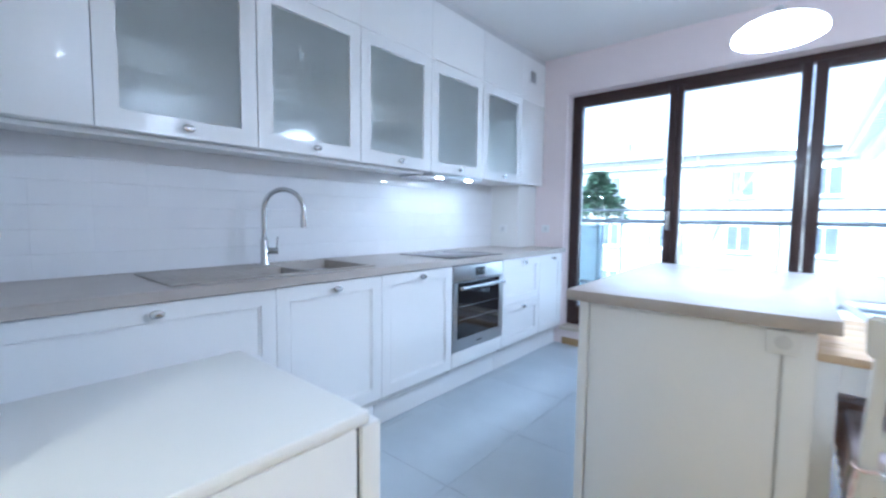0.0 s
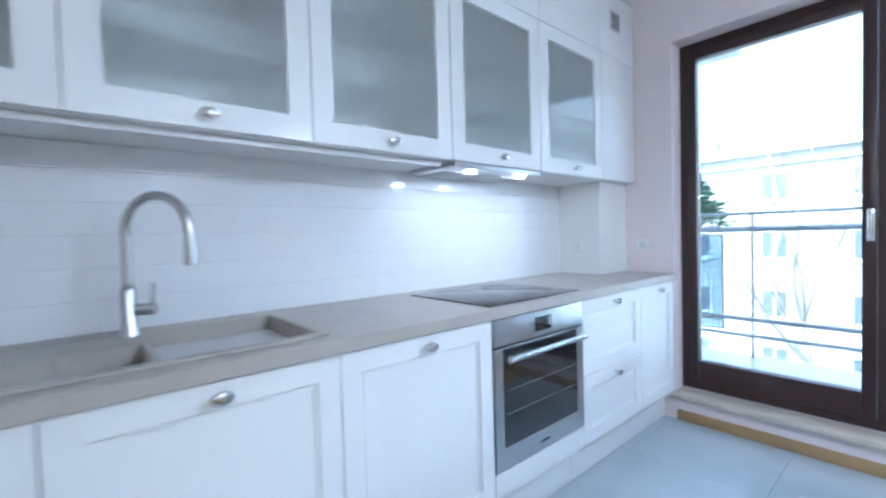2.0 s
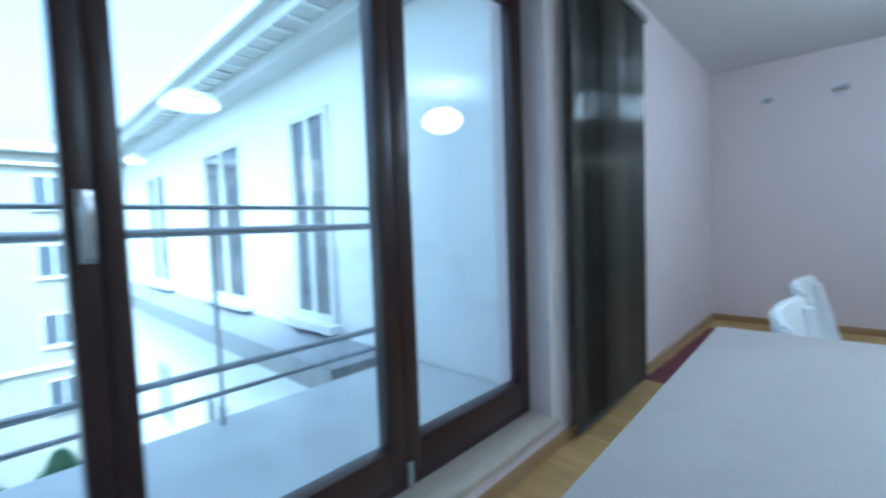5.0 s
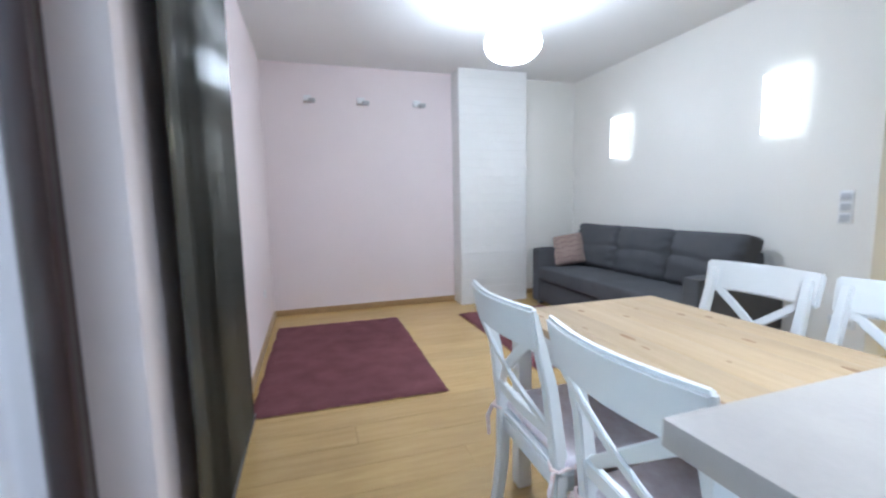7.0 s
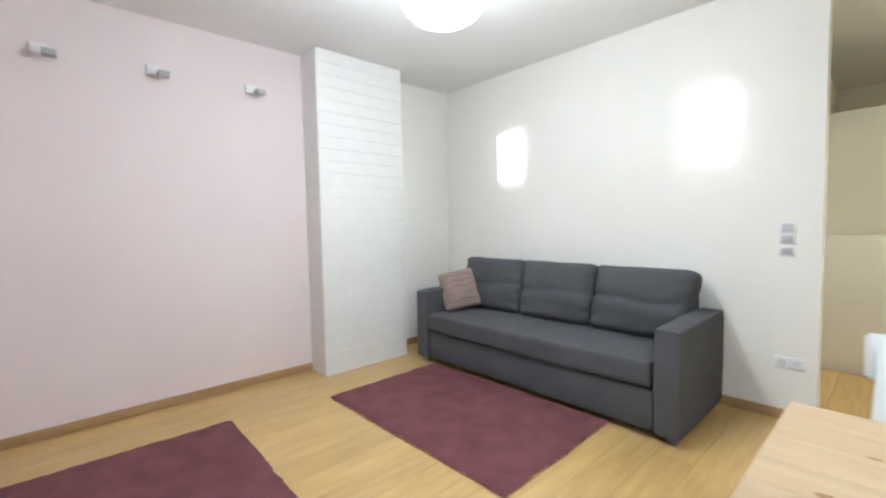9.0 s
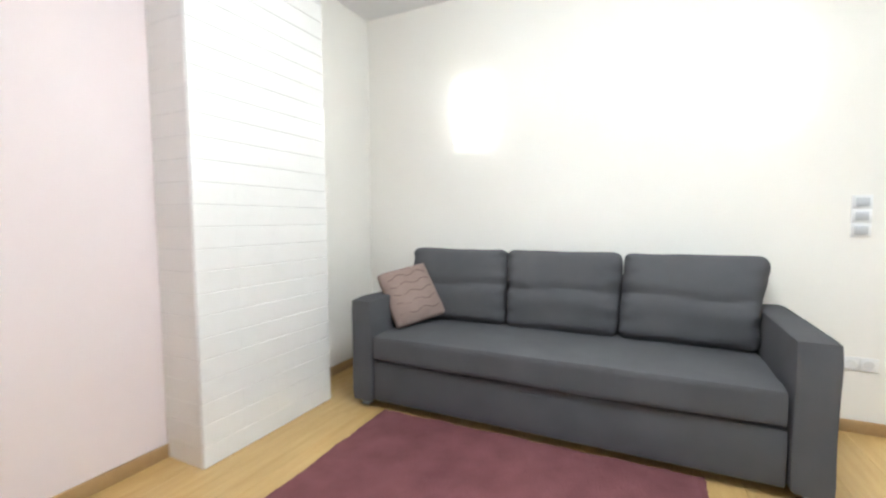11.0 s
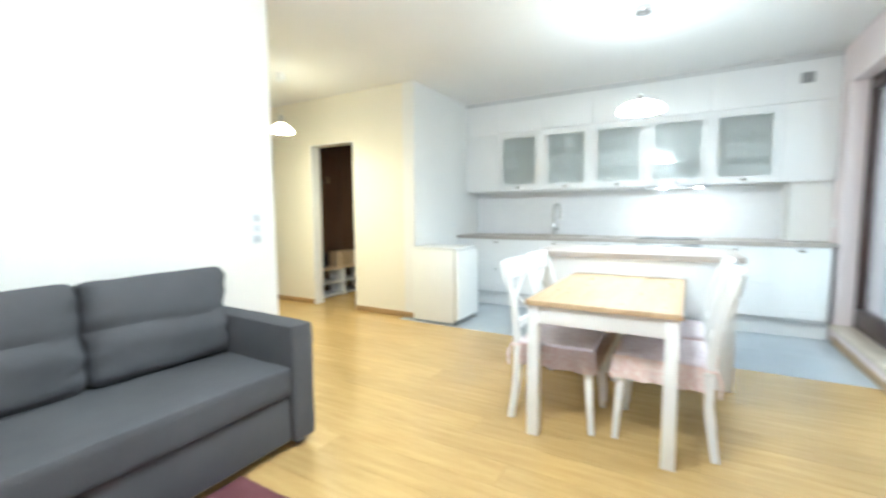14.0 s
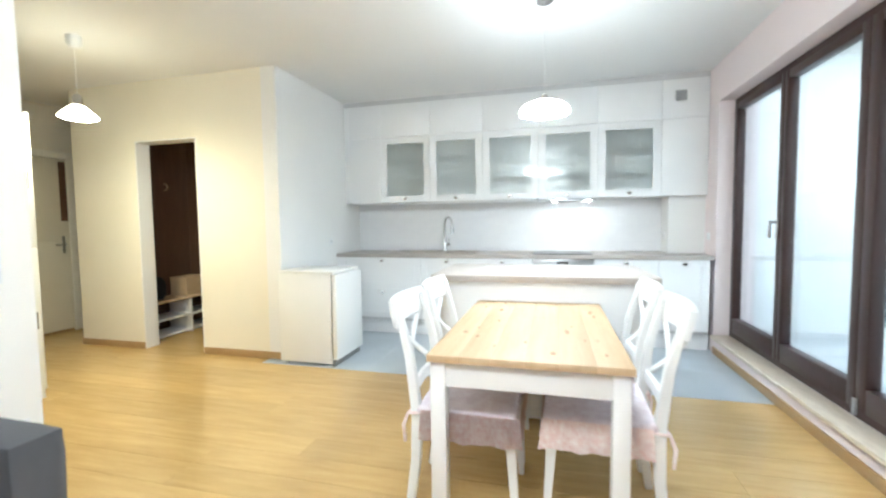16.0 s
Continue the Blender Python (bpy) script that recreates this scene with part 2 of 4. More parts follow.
def ring(axis, d0, d1, a0, a1, b0, b1, i0, i1, j0, j1, bevel=0.0):
    """A slab from d0 to d1 along axis with a rectangular hole; a and b are the outer edges, i and j the hole's."""
    bm = bmesh.new()
    rects = [((a0, b0), (a1, b0), (a1, b1), (a0, b1)), ((i0, j0), (i1, j0), (i1, j1), (i0, j1))]
    v = [[[bm.verts.new((d, p, q) if axis == "x" else (p, d, q) if axis == "y" else (p, q, d)) for p, q in r] for r in rects] for d in (d0, d1)]
    for k in range(4):
        n = (k + 1) % 4
        for side in (0, 1):
            bm.faces.new((v[side][0][k], v[side][0][n], v[side][1][n], v[side][1][k]))
        for r in (0, 1):
            bm.faces.new((v[0][r][k], v[0][r][n], v[1][r][n], v[1][r][k]))
    bmesh.ops.recalc_face_normals(bm, faces=bm.faces[:])
    if bevel:
        bmesh.ops.bevel(bm, geom=[e for e in bm.edges if e.calc_face_angle(0) > 0.6], offset=bevel, segments=2, affect="EDGES")
    return bm


def open_box(x0, x1, y0, y1, z0, z1, t):
    """A carcass that is open towards +x, with walls of thickness t."""
    bm = boxes((x0, x1, y0, y1, z0, z1))
    bmesh.ops.delete(bm, geom=[f for f in bm.faces if f.calc_center_median().x > x1 - 1e-4], context="FACES")
    bmesh.ops.recalc_face_normals(bm, faces=bm.faces[:])
    bmesh.ops.solidify(bm, geom=bm.faces[:], thickness=t)
    return bm


def lathe(profile, steps=32, cap=True):
    """A body turned about z from (radius, height) pairs."""
    bm = bmesh.new()
    rings = []
    for r, z in profile:
        rings.append([bm.verts.new((max(r, 0.0004) * math.cos(2 * math.pi * i / steps), max(r, 0.0004) * math.sin(2 * math.pi * i / steps), z)) for i in range(steps)])
    for a, b in zip(rings, rings[1:]):
        for i in range(steps):
            bm.faces.new((a[i], a[(i + 1) % steps], b[(i + 1) % steps], b[i]))
    if cap:
        bm.faces.new(rings[0][::-1])
        bm.faces.new(rings[-1])
    bmesh.ops.recalc_face_normals(bm, faces=bm.faces[:])
    return bm


def tube(points, radius, steps=10):
    """A round bar along points, with one radius or one for each."""
    bm = bmesh.new()
    pts = [Vector(p) for p in points]
    rad = radius if isinstance(radius, (list, tuple)) else [radius] * len(pts)
    rings = []
    side = None
    for i, p in enumerate(pts):
        d = (pts[min(i + 1, len(pts) - 1)] - pts[max(i - 1, 0)]).normalized()
        if side is None:
            side = d.orthogonal().normalized()
        side = (side - d * side.dot(d)).normalized()
        up = d.cross(side)
        rings.append([bm.verts.new(p + rad[i] * (math.cos(2 * math.pi * k / steps) * side + math.sin(2 * math.pi * k / steps) * up)) for k in range(steps)])
    for a, b in zip(rings, rings[1:]):
        for k in range(steps):
            bm.faces.new((a[k], a[(k + 1) % steps], b[(k + 1) % steps], b[k]))
    bm.faces.new(rings[0][::-1])
    bm.faces.new(rings[-1])
    bmesh.ops.recalc_face_normals(bm, faces=bm.faces[:])
    return bm


def bar(points, width, depth, flat=(0, 0, 1), bevel=0.004):
    """A rectangular bar along points; width lies across flat, depth along it. Numbers or one for each point."""
    bm = bmesh.new()
    pts = [Vector(p) for p in points]
    w = width if isinstance(width, (list, tuple)) else [width] * len(pts)
    dp = depth if isinstance(depth, (list, tuple)) else [depth] * len(pts)
    rings = []
    for i, p in enumerate(pts):
        d = (pts[min(i + 1, len(pts) - 1)] - pts[max(i - 1, 0)]).normalized()
        f = Vector(flat)
        f = (f - d * f.dot(d)).normalized()
        s = d.cross(f)
        rings.append([bm.verts.new(p + s * w[i] / 2 * a + f * dp[i] / 2 * b) for a, b in ((-1, -1), (1, -1), (1, 1), (-1, 1))])
    for a, b in zip(rings, rings[1:]):
        for k in range(4):
            bm.faces.new((a[k], a[(k + 1) % 4], b[(k + 1) % 4], b[k]))
    bm.faces.new(rings[0][::-1])
    bm.faces.new(rings[-1])
    bmesh.ops.recalc_face_normals(bm, faces=bm.faces[:])
    if bevel:
        bmesh.ops.bevel(bm, geom=[e for e in bm.edges if e.calc_face_angle(0) > 0.6], offset=bevel, segments=2, affect="EDGES")
    return bm


def moved(bm, m):
    bmesh.ops.transform(bm, verts=bm.verts[:], matrix=m)
    return bm


def joined(*bms):
    out = bmesh.new()
    for b in bms:
        me = bpy.data.meshes.new("tmp")
        b.to_mesh(me)
        b.free()
        out.from_mesh(me)
        bpy.data.meshes.remove(me)
    return out


def mesh_of(name, bm, material, smooth=True):
    me = bpy.data.meshes.new(name)
    bm.to_mesh(me)
    bm.free()
    me.materials.append(material)
    if smooth:
        me.polygons.foreach_set("use_smooth", [True] * len(me.polygons))
        me.set_sharp_from_angle(angle=radians(38))
    return me


def part(name, bm, material, parent, label="", smooth=True):
    ob = new(name, mesh_of(name, bm, material, smooth))
    ob.parent = parent
    if label:
        ob["label"] = label
    return ob


def piece(name, me, parent, loc, rot=0.0):
    ob = new(name, me)
    ob.parent = parent
    ob.location = loc
    ob.rotation_euler = (0, 0, rot)
    return ob


def thing(name, label, category, m=None, group=""):
    ob = new(name)
    ob.empty_display_size = 0.1
    if m is not None:
        ob.matrix_basis = m
    return tagged(ob, label, category, group)


def structure(name, bm, material, label, category):
    return tagged(new(name, mesh_of(name, bm, material)), label, category, kind="structure")


# ---- the shell ----
WIN_X0, WIN_X1, WIN_Z0, WIN_Z1 = 0.60, 3.20, 0.17, 2.33
WY = -0.03          # window wall, room side
WT = 0.32           # its thickness
EX = 6.815           # end wall
SY = -3.775          # sofa wall
KY = -3.915         # kitchen end wall
HX = 1.66          # hall wall
HY = -7.2           # far end of the hall
wall_window = structure("wall_window", boxes((-0.2, WIN_X0, WY, WY + WT, -0.2, CEIL), (WIN_X1, EX + 0.2, WY, WY + WT, -0.2, CEIL),
                        (WIN_X0, WIN_X1, WY, WY + WT, WIN_Z1, CEIL), (WIN_X0, WIN_X1, WY + 0.0, WY + WT, -0.2, WIN_Z0 - 0.03)),
                        M_pink_wall, "pale pink painted wall around the balcony window", "wall")
wall_end = structure("wall_end", boxes((EX, EX + 0.2, -2.5, WY, -0.2, CEIL)), M_pink_wall, "pale pink painted end wall with spotlights", "wall")
wall_niche = structure("wall_niche", boxes((EX, EX + 0.2, SY - 0.2, -2.5, -0.2, CEIL)), M_warm_wall, "warm white painted wall beside the chimney breast", "wall")
SX = 3.66
wall_sofa = structure("wall_sofa", boxes((SX, EX + 0.2, SY - 0.14, SY, -0.2, CEIL)), M_warm_wall, "white painted wall behind the sofa", "wall")
wall_kitchen = structure("wall_kitchen", boxes((-0.2, -0.01, KY - 0.2, WY, -0.2, CEIL)), M_white_wall, "white kitchen wall behind the cabinets", "wall")
wall_kitchen_end = structure("wall_kitchen_end", boxes((-0.01, HX, KY - 0.15, KY, -0.2, CEIL)), M_white_wall, "white wall at the end of the worktop", "wall")
DY0, DY1, DZ = -5.545, -4.805, 2.10
wall_hall = structure("wall_hall", boxes((HX - 0.14, HX, DY1, KY - 0.15, -0.2, CEIL), (HX - 0.14, HX, -6.39, DY0, -0.2, CEIL), (HX - 0.14, HX, DY0, DY1, DZ, CEIL)),
                      M_cream_wall, "cream painted hall wall with a doorway", "wall")
wall_hall_far = structure("wall_hall_far", boxes((0.2, 3.9, HY - 0.15, HY, -0.2, CEIL)), M_cream_wall, "cream wall at the far end of the hall", "wall")
wall_hall_side = structure("wall_hall_side", boxes((3.9, 4.05, HY - 0.15, SY - 0.14, -0.2, CEIL)), M_cream_wall, "cream side wall of the hall", "wall")
wall_closet = structure("wall_closet", boxes((0.0, HX - 0.14, -4.35, -4.25, -0.2, CEIL), (0.0, HX - 0.14, -6.39, -6.29, -0.2, CEIL), (0.2, 0.3, HY, -6.39, -0.2, CEIL), (-0.1, 0.0, -6.39, -4.25, -0.2, CEIL)),
                        M_cream_wall, "cream walls of the walk-in closet", "wall")
ceiling = structure("ceiling", boxes((-0.2, EX + 0.2, HY - 0.15, WY + WT, CEIL, CEIL + 0.2)), M_ceiling, "white painted ceiling", "ceiling")
chimney = structure("chimney_breast", boxes((6.56, EX, -2.945, -2.11, 0, CEIL)), M_pink_wall, "chimney breast with white glazed tile face", "chimney breast")
pipe_chase = structure("pipe_chase", boxes((-0.01, 0.30, -0.36, WY, 0.9, 1.497)), M_white_wall, "white boxed-in pipe chase in the corner", "wall")
TX = 1.79           # where tiles meet planks
floor = structure("floor", boxes((-0.2, TX, KY - 0.2, WY, -0.2, -0.004)), M_grout, "grey tiled kitchen floor", "floor")
floor_wood = structure("floor_wood", boxes((TX, EX + 0.2, HY - 0.2, WY, -0.2, -0.006), (-0.2, TX, HY - 0.2, KY - 0.2, -0.2, -0.006)), M_under, "warm oak plank floor", "floor")


def skirting(name, label, *bs):
    structure(name, boxes(*bs, bevel=0.004), M_skirt, label, "skirting")


skirting("baseboard", "oak skirting along the end wall", (EX - 0.016, EX, -2.1005, WY - 0.016, 0, 0.065))
skirting("baseboard", "oak skirting beside the chimney breast", (EX - 0.016, EX, SY + 0.016, -2.945, 0, 0.065))
skirting("baseboard", "oak skirting behind the sofa", (SX, EX - 0.016, SY, SY + 0.016, 0, 0.065))
skirting("baseboard", "oak skirting under the window wall", (0.62, EX, WY - 0.016, WY, 0, 0.065))
skirting("baseboard", "oak skirting along the hall wall", (HX, HX + 0.016, DY1, KY, 0, 0.065))
skirting("baseboard", "oak skirting along the hall wall", (HX, HX + 0.016, -6.39, DY0, 0, 0.065))
skirting("baseboard", "oak skirting at the hall end", (0.3, 3.9, HY, HY + 0.016, 0, 0.065))


# ---- window ----
def glazed_window():
    w = structure("window_1", boxes((WIN_X0, WIN_X1, 0.10, 0.17, WIN_Z0, WIN_Z0 + 0.05), (WIN_X0, WIN_X1, 0.10, 0.17, WIN_Z1 - 0.05, WIN_Z1),
                                    (WIN_X0, WIN_X0 + 0.05, 0.10, 0.17, WIN_Z0 + 0.05, WIN_Z1 - 0.05), (WIN_X1 - 0.05, WIN_X1, 0.10, 0.17, WIN_Z0 + 0.05, WIN_Z1 - 0.05)),
                  M_frame, "dark brown three-leaf balcony window", "window")
    gz0, gz1 = 0.35, 2.225
    leaves = ((0.65, 1.48, 0.695, 1.427), (1.483, 2.32, 1.533, 2.252), (2.324, 3.15, 2.40, 3.105))
    for x0, x1, g0, g1 in leaves:
        a, b = WIN_Z0 + 0.05, WIN_Z1 - 0.05
        leaf = part("window_frame", boxes((x0, g0, 0.085, 0.155, a, b), (g1, x1, 0.085, 0.155, a, b), (g0, g1, 0.085, 0.155, a, gz0), (g0, g1, 0.085, 0.155, gz1, b), bevel=0.005), M_frame, w)
        for y in (0.115, 0.14):
            pn = part("pane", boxes((g0 - 0.01, g1 + 0.01, y, y + 0.004, gz0 - 0.01, gz1 + 0.01)), M_glass, leaf, "clear glass")
            pn.visible_shadow = False
    hp = part("handle", joined(boxes((1.445, 1.475, 0.068, 0.086, 1.10, 1.26), bevel=0.006), tube([(1.46, 0.07, 1.225), (1.46, 0.03, 1.225)], 0.01),
                               boxes((1.45, 1.47, 0.018, 0.04, 1.11, 1.24), bevel=0.008)), M_chrome, w, "brushed metal handle")
    for x in (2.335,):
        part("hinge_cap", boxes((x - 0.012, x + 0.012, 0.07, 0.086, 0.19, 0.28), bevel=0.004), M_grey_plastic, w, "grey hinge cap")
    return w


glazed_window()
sill = structure("window_sill", boxes((WIN_X0, WIN_X1 + 0.02, WY - 0.035, 0.10, WIN_Z0 - 0.03, WIN_Z0), bevel=0.004), M_sill, "pale travertine window sill slab", "sill")


# ---- kitchen ----
def shaker(parent, x, y0, y1, z0, z1, name="door", rail=0.065, glass=False, panel=True):
    """A framed cabinet front whose face is at x, looking along +x."""
    g = 0.0015
    y0, y1, z0, z1 = y0 + g, y1 - g, z0 + g, z1 - g
    fr = part(name, ring("x", x - 0.02, x, y0, y1, z0, z1, y0 + rail, y1 - rail, z0 + rail, z1 - rail, 0.002), M_cab, parent)
    if glass:
        pn = part("pane", boxes((x - 0.013, x - 0.008, y0 + rail - 0.005, y1 - rail + 0.005, z0 + rail - 0.005, z1 - rail + 0.005)), M_frost, fr, "frosted glass pane")
        pn.visible_shadow = False
    elif panel:
        a = rail
        part("panel", boxes((x - 0.016, x - 0.009, y0 + a, y1 - a, z0 + a, z1 - a)), M_cab, fr)
        b = 0.012
        part("moulding", ring("x", x - 0.012, x - 0.004, y0 + a, y1 - a, z0 + a, z1 - a, y0 + a + b, y1 - a - b, z0 + a + b, z1 - a - b, 0.003), M_cab, fr)
    return fr


def knob(parent, x, y, z):
    bm = lathe([(0.006, 0), (0.006, 0.014), (0.012, 0.018), (0.0165, 0.024), (0.015, 0.030), (0.008, 0.033)], 20)
    moved(bm, Matrix.Diagonal((0.95, 1.5, 1.05, 1)))
    return part("knob", moved(bm, Matrix.Translation((x, y, z)) @ Matrix.Rotation(radians(90), 4, "Y")), M_chrome, parent, "brushed metal knob")


FX = 0.615          # lower fronts
UX = 0.37           # upper fronts
CT = 0.915          # worktop
KZ0, KZ1 = 0.19, 0.872


def base_unit(y0, y1, label, drawers=(), knobs=True):
    u = thing("base_cabinet", label, "kitchen cabinet", group="base cabinets under the worktop")
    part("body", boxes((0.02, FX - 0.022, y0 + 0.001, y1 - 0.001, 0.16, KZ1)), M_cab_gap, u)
    cuts = list(drawers) or [(KZ0, KZ1)]
    for z0, z1 in cuts:
        d = shaker(u, FX, y0, y1, z0, z1, "drawer" if drawers else "door")
        knob(d, FX, (y0 + y1) / 2, z1 - 0.036)
    return u


base_unit(-3.80, -2.906, "white shaker base cabinet with two wide drawers", [(KZ0, 0.52), (0.52, KZ1)])
base_unit(-2.906, -2.305, "white shaker base cabinet under the sink")
base_unit(-2.305, -1.703, "white shaker base cabinet beside the oven")
base_unit(-1.10, -0.513, "white shaker base cabinet with two drawers", [(KZ0, 0.515), (0.515, KZ1)])
base_unit(-0.513, -0.075, "narrow white shaker base cabinet by the window")
tagged(new("filler_panel", mesh_of("filler_panel", boxes((0.02, FX, KY + 0.002, -3.802, 0.16, KZ1), bevel=0.002), M_cab)), "white filler panel beside the drawers", "panel")
plinth = thing("plinth", "white plinth under the base cabinets", "plinth")
for pa, pb in ((KY + 0.002, -2.306), (-2.304, -1.102), (-1.10, -0.05)):
    part("board", boxes((0.52, 0.545, pa, pb, 0.002, 0.158), bevel=0.002), M_cab, plinth)
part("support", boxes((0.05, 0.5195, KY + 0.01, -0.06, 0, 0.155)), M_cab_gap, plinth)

# worktop with holes for sink and hob
SK = (0.13, 0.545, -2.895, -2.33)
counter = thing("worktop", "grey-beige laminate worktop on the base cabinets", "worktop")
part("slab", ring("z", 0.875, CT, 0.0, 0.633, KY + 0.002, -0.05, SK[0], SK[1], SK[2], SK[3], 0.0015), M_counter, counter)
part("front_edge", boxes((0.6335, 0.6345, KY + 0.002, -0.05, 0.877, CT - 0.002)), M_counter, counter)


def sink():
    s = thing("kitchen_sink", "beige composite sink with drainer set in the worktop", "sink")
    x0, x1, y0, y1 = 0.10, 0.575, -3.29, -2.315
    t = CT
    bowls = ((0.135, 0.54, -2.70, -2.335, 0.72), (0.32, 0.54, -2.89, -2.72, 0.80))
    # rim
    part("rim", boxes((x0, 0.135, y0, y1, t, t + 0.008), (0.54, x1, y0, y1, t, t + 0.008), (0.135, 0.54, -2.335, y1, t, t + 0.008), (0.135, 0.54, -2.72, -2.70, t, t + 0.008),
                      (0.135, 0.32, -2.89, -2.72, t, t + 0.008), (0.135, 0.54, y0, -2.89, t, t + 0.008), bevel=0.003), M_sink, s)
    for a, b, c, d, z in bowls:
        part("bowl", boxes((a - 0.004, a, c, d, z, t + 0.004), (b, b + 0.004, c, d, z, t + 0.004), (a, b, c - 0.004, c, z, t + 0.004), (a, b, d, d + 0.004, z, t + 0.004), (a, b, c, d, z - 0.005, z)), M_sink, s)
        part("drain", moved(lathe([(0.045, 0), (0.045, 0.004), (0.03, 0.003), (0.01, 0.002)], 24), Matrix.Translation(((a + b) / 2, (c + d) / 2, z))), M_chrome, s, "chrome drain")
    for i in range(7):
        part("drainer_rib", boxes((0.17, 0.51, -3.22 + i * 0.042, -3.208 + i * 0.042, t + 0.007, t + 0.0095), bevel=0.001), M_sink, s)
    return s


sink()


def tap():
    f = thing("kitchen_tap", "brushed chrome arched kitchen tap beside the sink", "tap", pose(0.18, -2.735, CT + 0.008))
    part("base", lathe([(0.027, 0), (0.027, 0.01), (0.02, 0.02), (0.02, 0.13), (0.017, 0.14), (0.013, 0.145)], 28), M_chrome, f)
    pts = [(0, 0, 0.12), (0, 0, 0.29)]
    r = 0.105
    for i in range(1, 15):
        a = math.pi * i / 14
        pts.append((0.78 * (r - r * math.cos(a)), 0.62 * (r - r * math.cos(a)), 0.29 + r * math.sin(a)))
    e = pts[-1]
    pts += [(e[0], e[1], e[2] - 0.03)]
    part("spout", tube(pts, 0.0125, 16), M_chrome, f)
    part("spray_head", tube([(e[0], e[1], e[2] - 0.02), (e[0], e[1], e[2] - 0.09)], 0.0155, 16), M_chrome, f)
    part("lever", joined(tube([(0.0, 0.015, 0.075), (0.03, 0.06, 0.075)], 0.017, 16), tube([(0.026, 0.053, 0.08), (0.03, 0.058, 0.15)], 0.005, 10)), M_chrome, f)
    return f


tap()


def oven():
    o = thing("built_in_oven", "stainless steel built-in oven with dark glass door", "oven")
    y0, y1, x = -1.70, -1.103, FX + 0.004
    part("body", boxes((0.06, x - 0.03, y0 + 0.003, y1 - 0.003, 0.29, 0.868)), M_darkhole, o)
    pan = part("control_panel", boxes((x - 0.03, x, y0 + 0.002, y1 - 0.002, 0.765, 0.868), bevel=0.002), M_steel, o)
    part("display", boxes((x, x + 0.002, -1.455, -1.345, 0.788, 0.846), bevel=0.0008), M_blackglass, pan, "black display")
    for k in range(4):
        for y in (-1.525, -1.295):
            part("print", boxes((x, x + 0.0006, y - 0.02, y + 0.02, 0.798 + 0.012 * k, 0.801 + 0.012 * k)), M_grey_plastic, pan)
    d = part("door", ring("x", x - 0.03, x, y0 + 0.002, y1 - 0.002, 0.292, 0.758, y0 + 0.05, y1 - 0.05, 0.375, 0.752, 0.002), M_steel, o)
    part("pane", boxes((x - 0.03, x - 0.003, y0 + 0.05, y1 - 0.05, 0.375, 0.752)), M_blackglass, d, "dark oven glass")
    part("handle", joined(tube([(x + 0.038, y0 + 0.045, 0.722), (x + 0.038, y1 - 0.045, 0.722)], 0.012, 14), tube([(x - 0.004, y0 + 0.075, 0.722), (x + 0.038, y0 + 0.075, 0.722)], 0.008), tube([(x - 0.004, y1 - 0.075, 0.722), (x + 0.038, y1 - 0.075, 0.722)], 0.008)), M_chrome, d, "bright steel bar handle")
    for i in range(2):
        part("rack", boxes((x - 0.0028, x - 0.0018, y0 + 0.07, y1 - 0.07, 0.50 + i * 0.09, 0.503 + i * 0.09)), M_steel, d)
    part("mark", boxes((x, x + 0.001, -1.43, -1.37, 0.325, 0.335)), M_darkhole, d)
    return o


oven()
tagged(new("filler_panel", mesh_of("filler_panel", boxes((FX - 0.02, FX, -1.70, -1.103, 0.19, 0.288), bevel=0.002), M_cab)), "white panel below the built-in oven", "panel")
M_zone = mat("hob zone print", (0.06, 0.055, 0.055), (0.05, 0.045, 0.045), 0.18, bump=0)
hob = thing("hob", "dark ceramic glass hob set on the worktop", "hob")
part("glass_plate", boxes((0.115, 0.605, -1.70, -1.105, CT, CT + 0.006), bevel=0.002), M_hob, hob)
for hx, hy, hr in ((0.25, -1.54, 0.09), (0.25, -1.27, 0.075), (0.46, -1.54, 0.075), (0.46, -1.27, 0.09)):
    zone = joined(lathe([(hr, CT + 0.006), (hr, CT + 0.0064), (hr - 0.003, CT + 0.0064), (hr - 0.003, CT + 0.006)], 40, False))
    part("zone_ring", moved(zone, Matrix.Translation((hx, hy, 0))), M_zone, hob)


def wall_unit(y0, y1, z0, z1, glass, name="wall_cabinet", label="", kz=None):
    u = thing(name, label, "kitchen cabinet", group="wall cabinets" if name == "wall_cabinet" else "top cabinets")
    b = 0.016
    ya, yb = y0 + 0.0005, y1 - 0.0005
    part("body", open_box(0.0, UX - 0.022, ya, yb, z0, z1, b), M_cab, u)
    if glass:
        for k in (1, 2):
            z = z0 + (z1 - z0) * k / 3
            part("shelf", boxes((0.015, UX - 0.075, ya + b, yb - b, z, z + 0.014)), M_shelf, u, "grey glass shelf")
        d = shaker(u, UX, y0, y1, z0, z1, glass=True, rail=0.075)
        knob(d, UX, (y0 + y1) / 2, z0 + 0.038)
    else:
        part("door", boxes((UX - 0.02, UX, y0 + 0.0015, y1 - 0.0015, z0 + 0.0015, z1 - 0.0015), bevel=0.0015), M_cab, u)
    return u


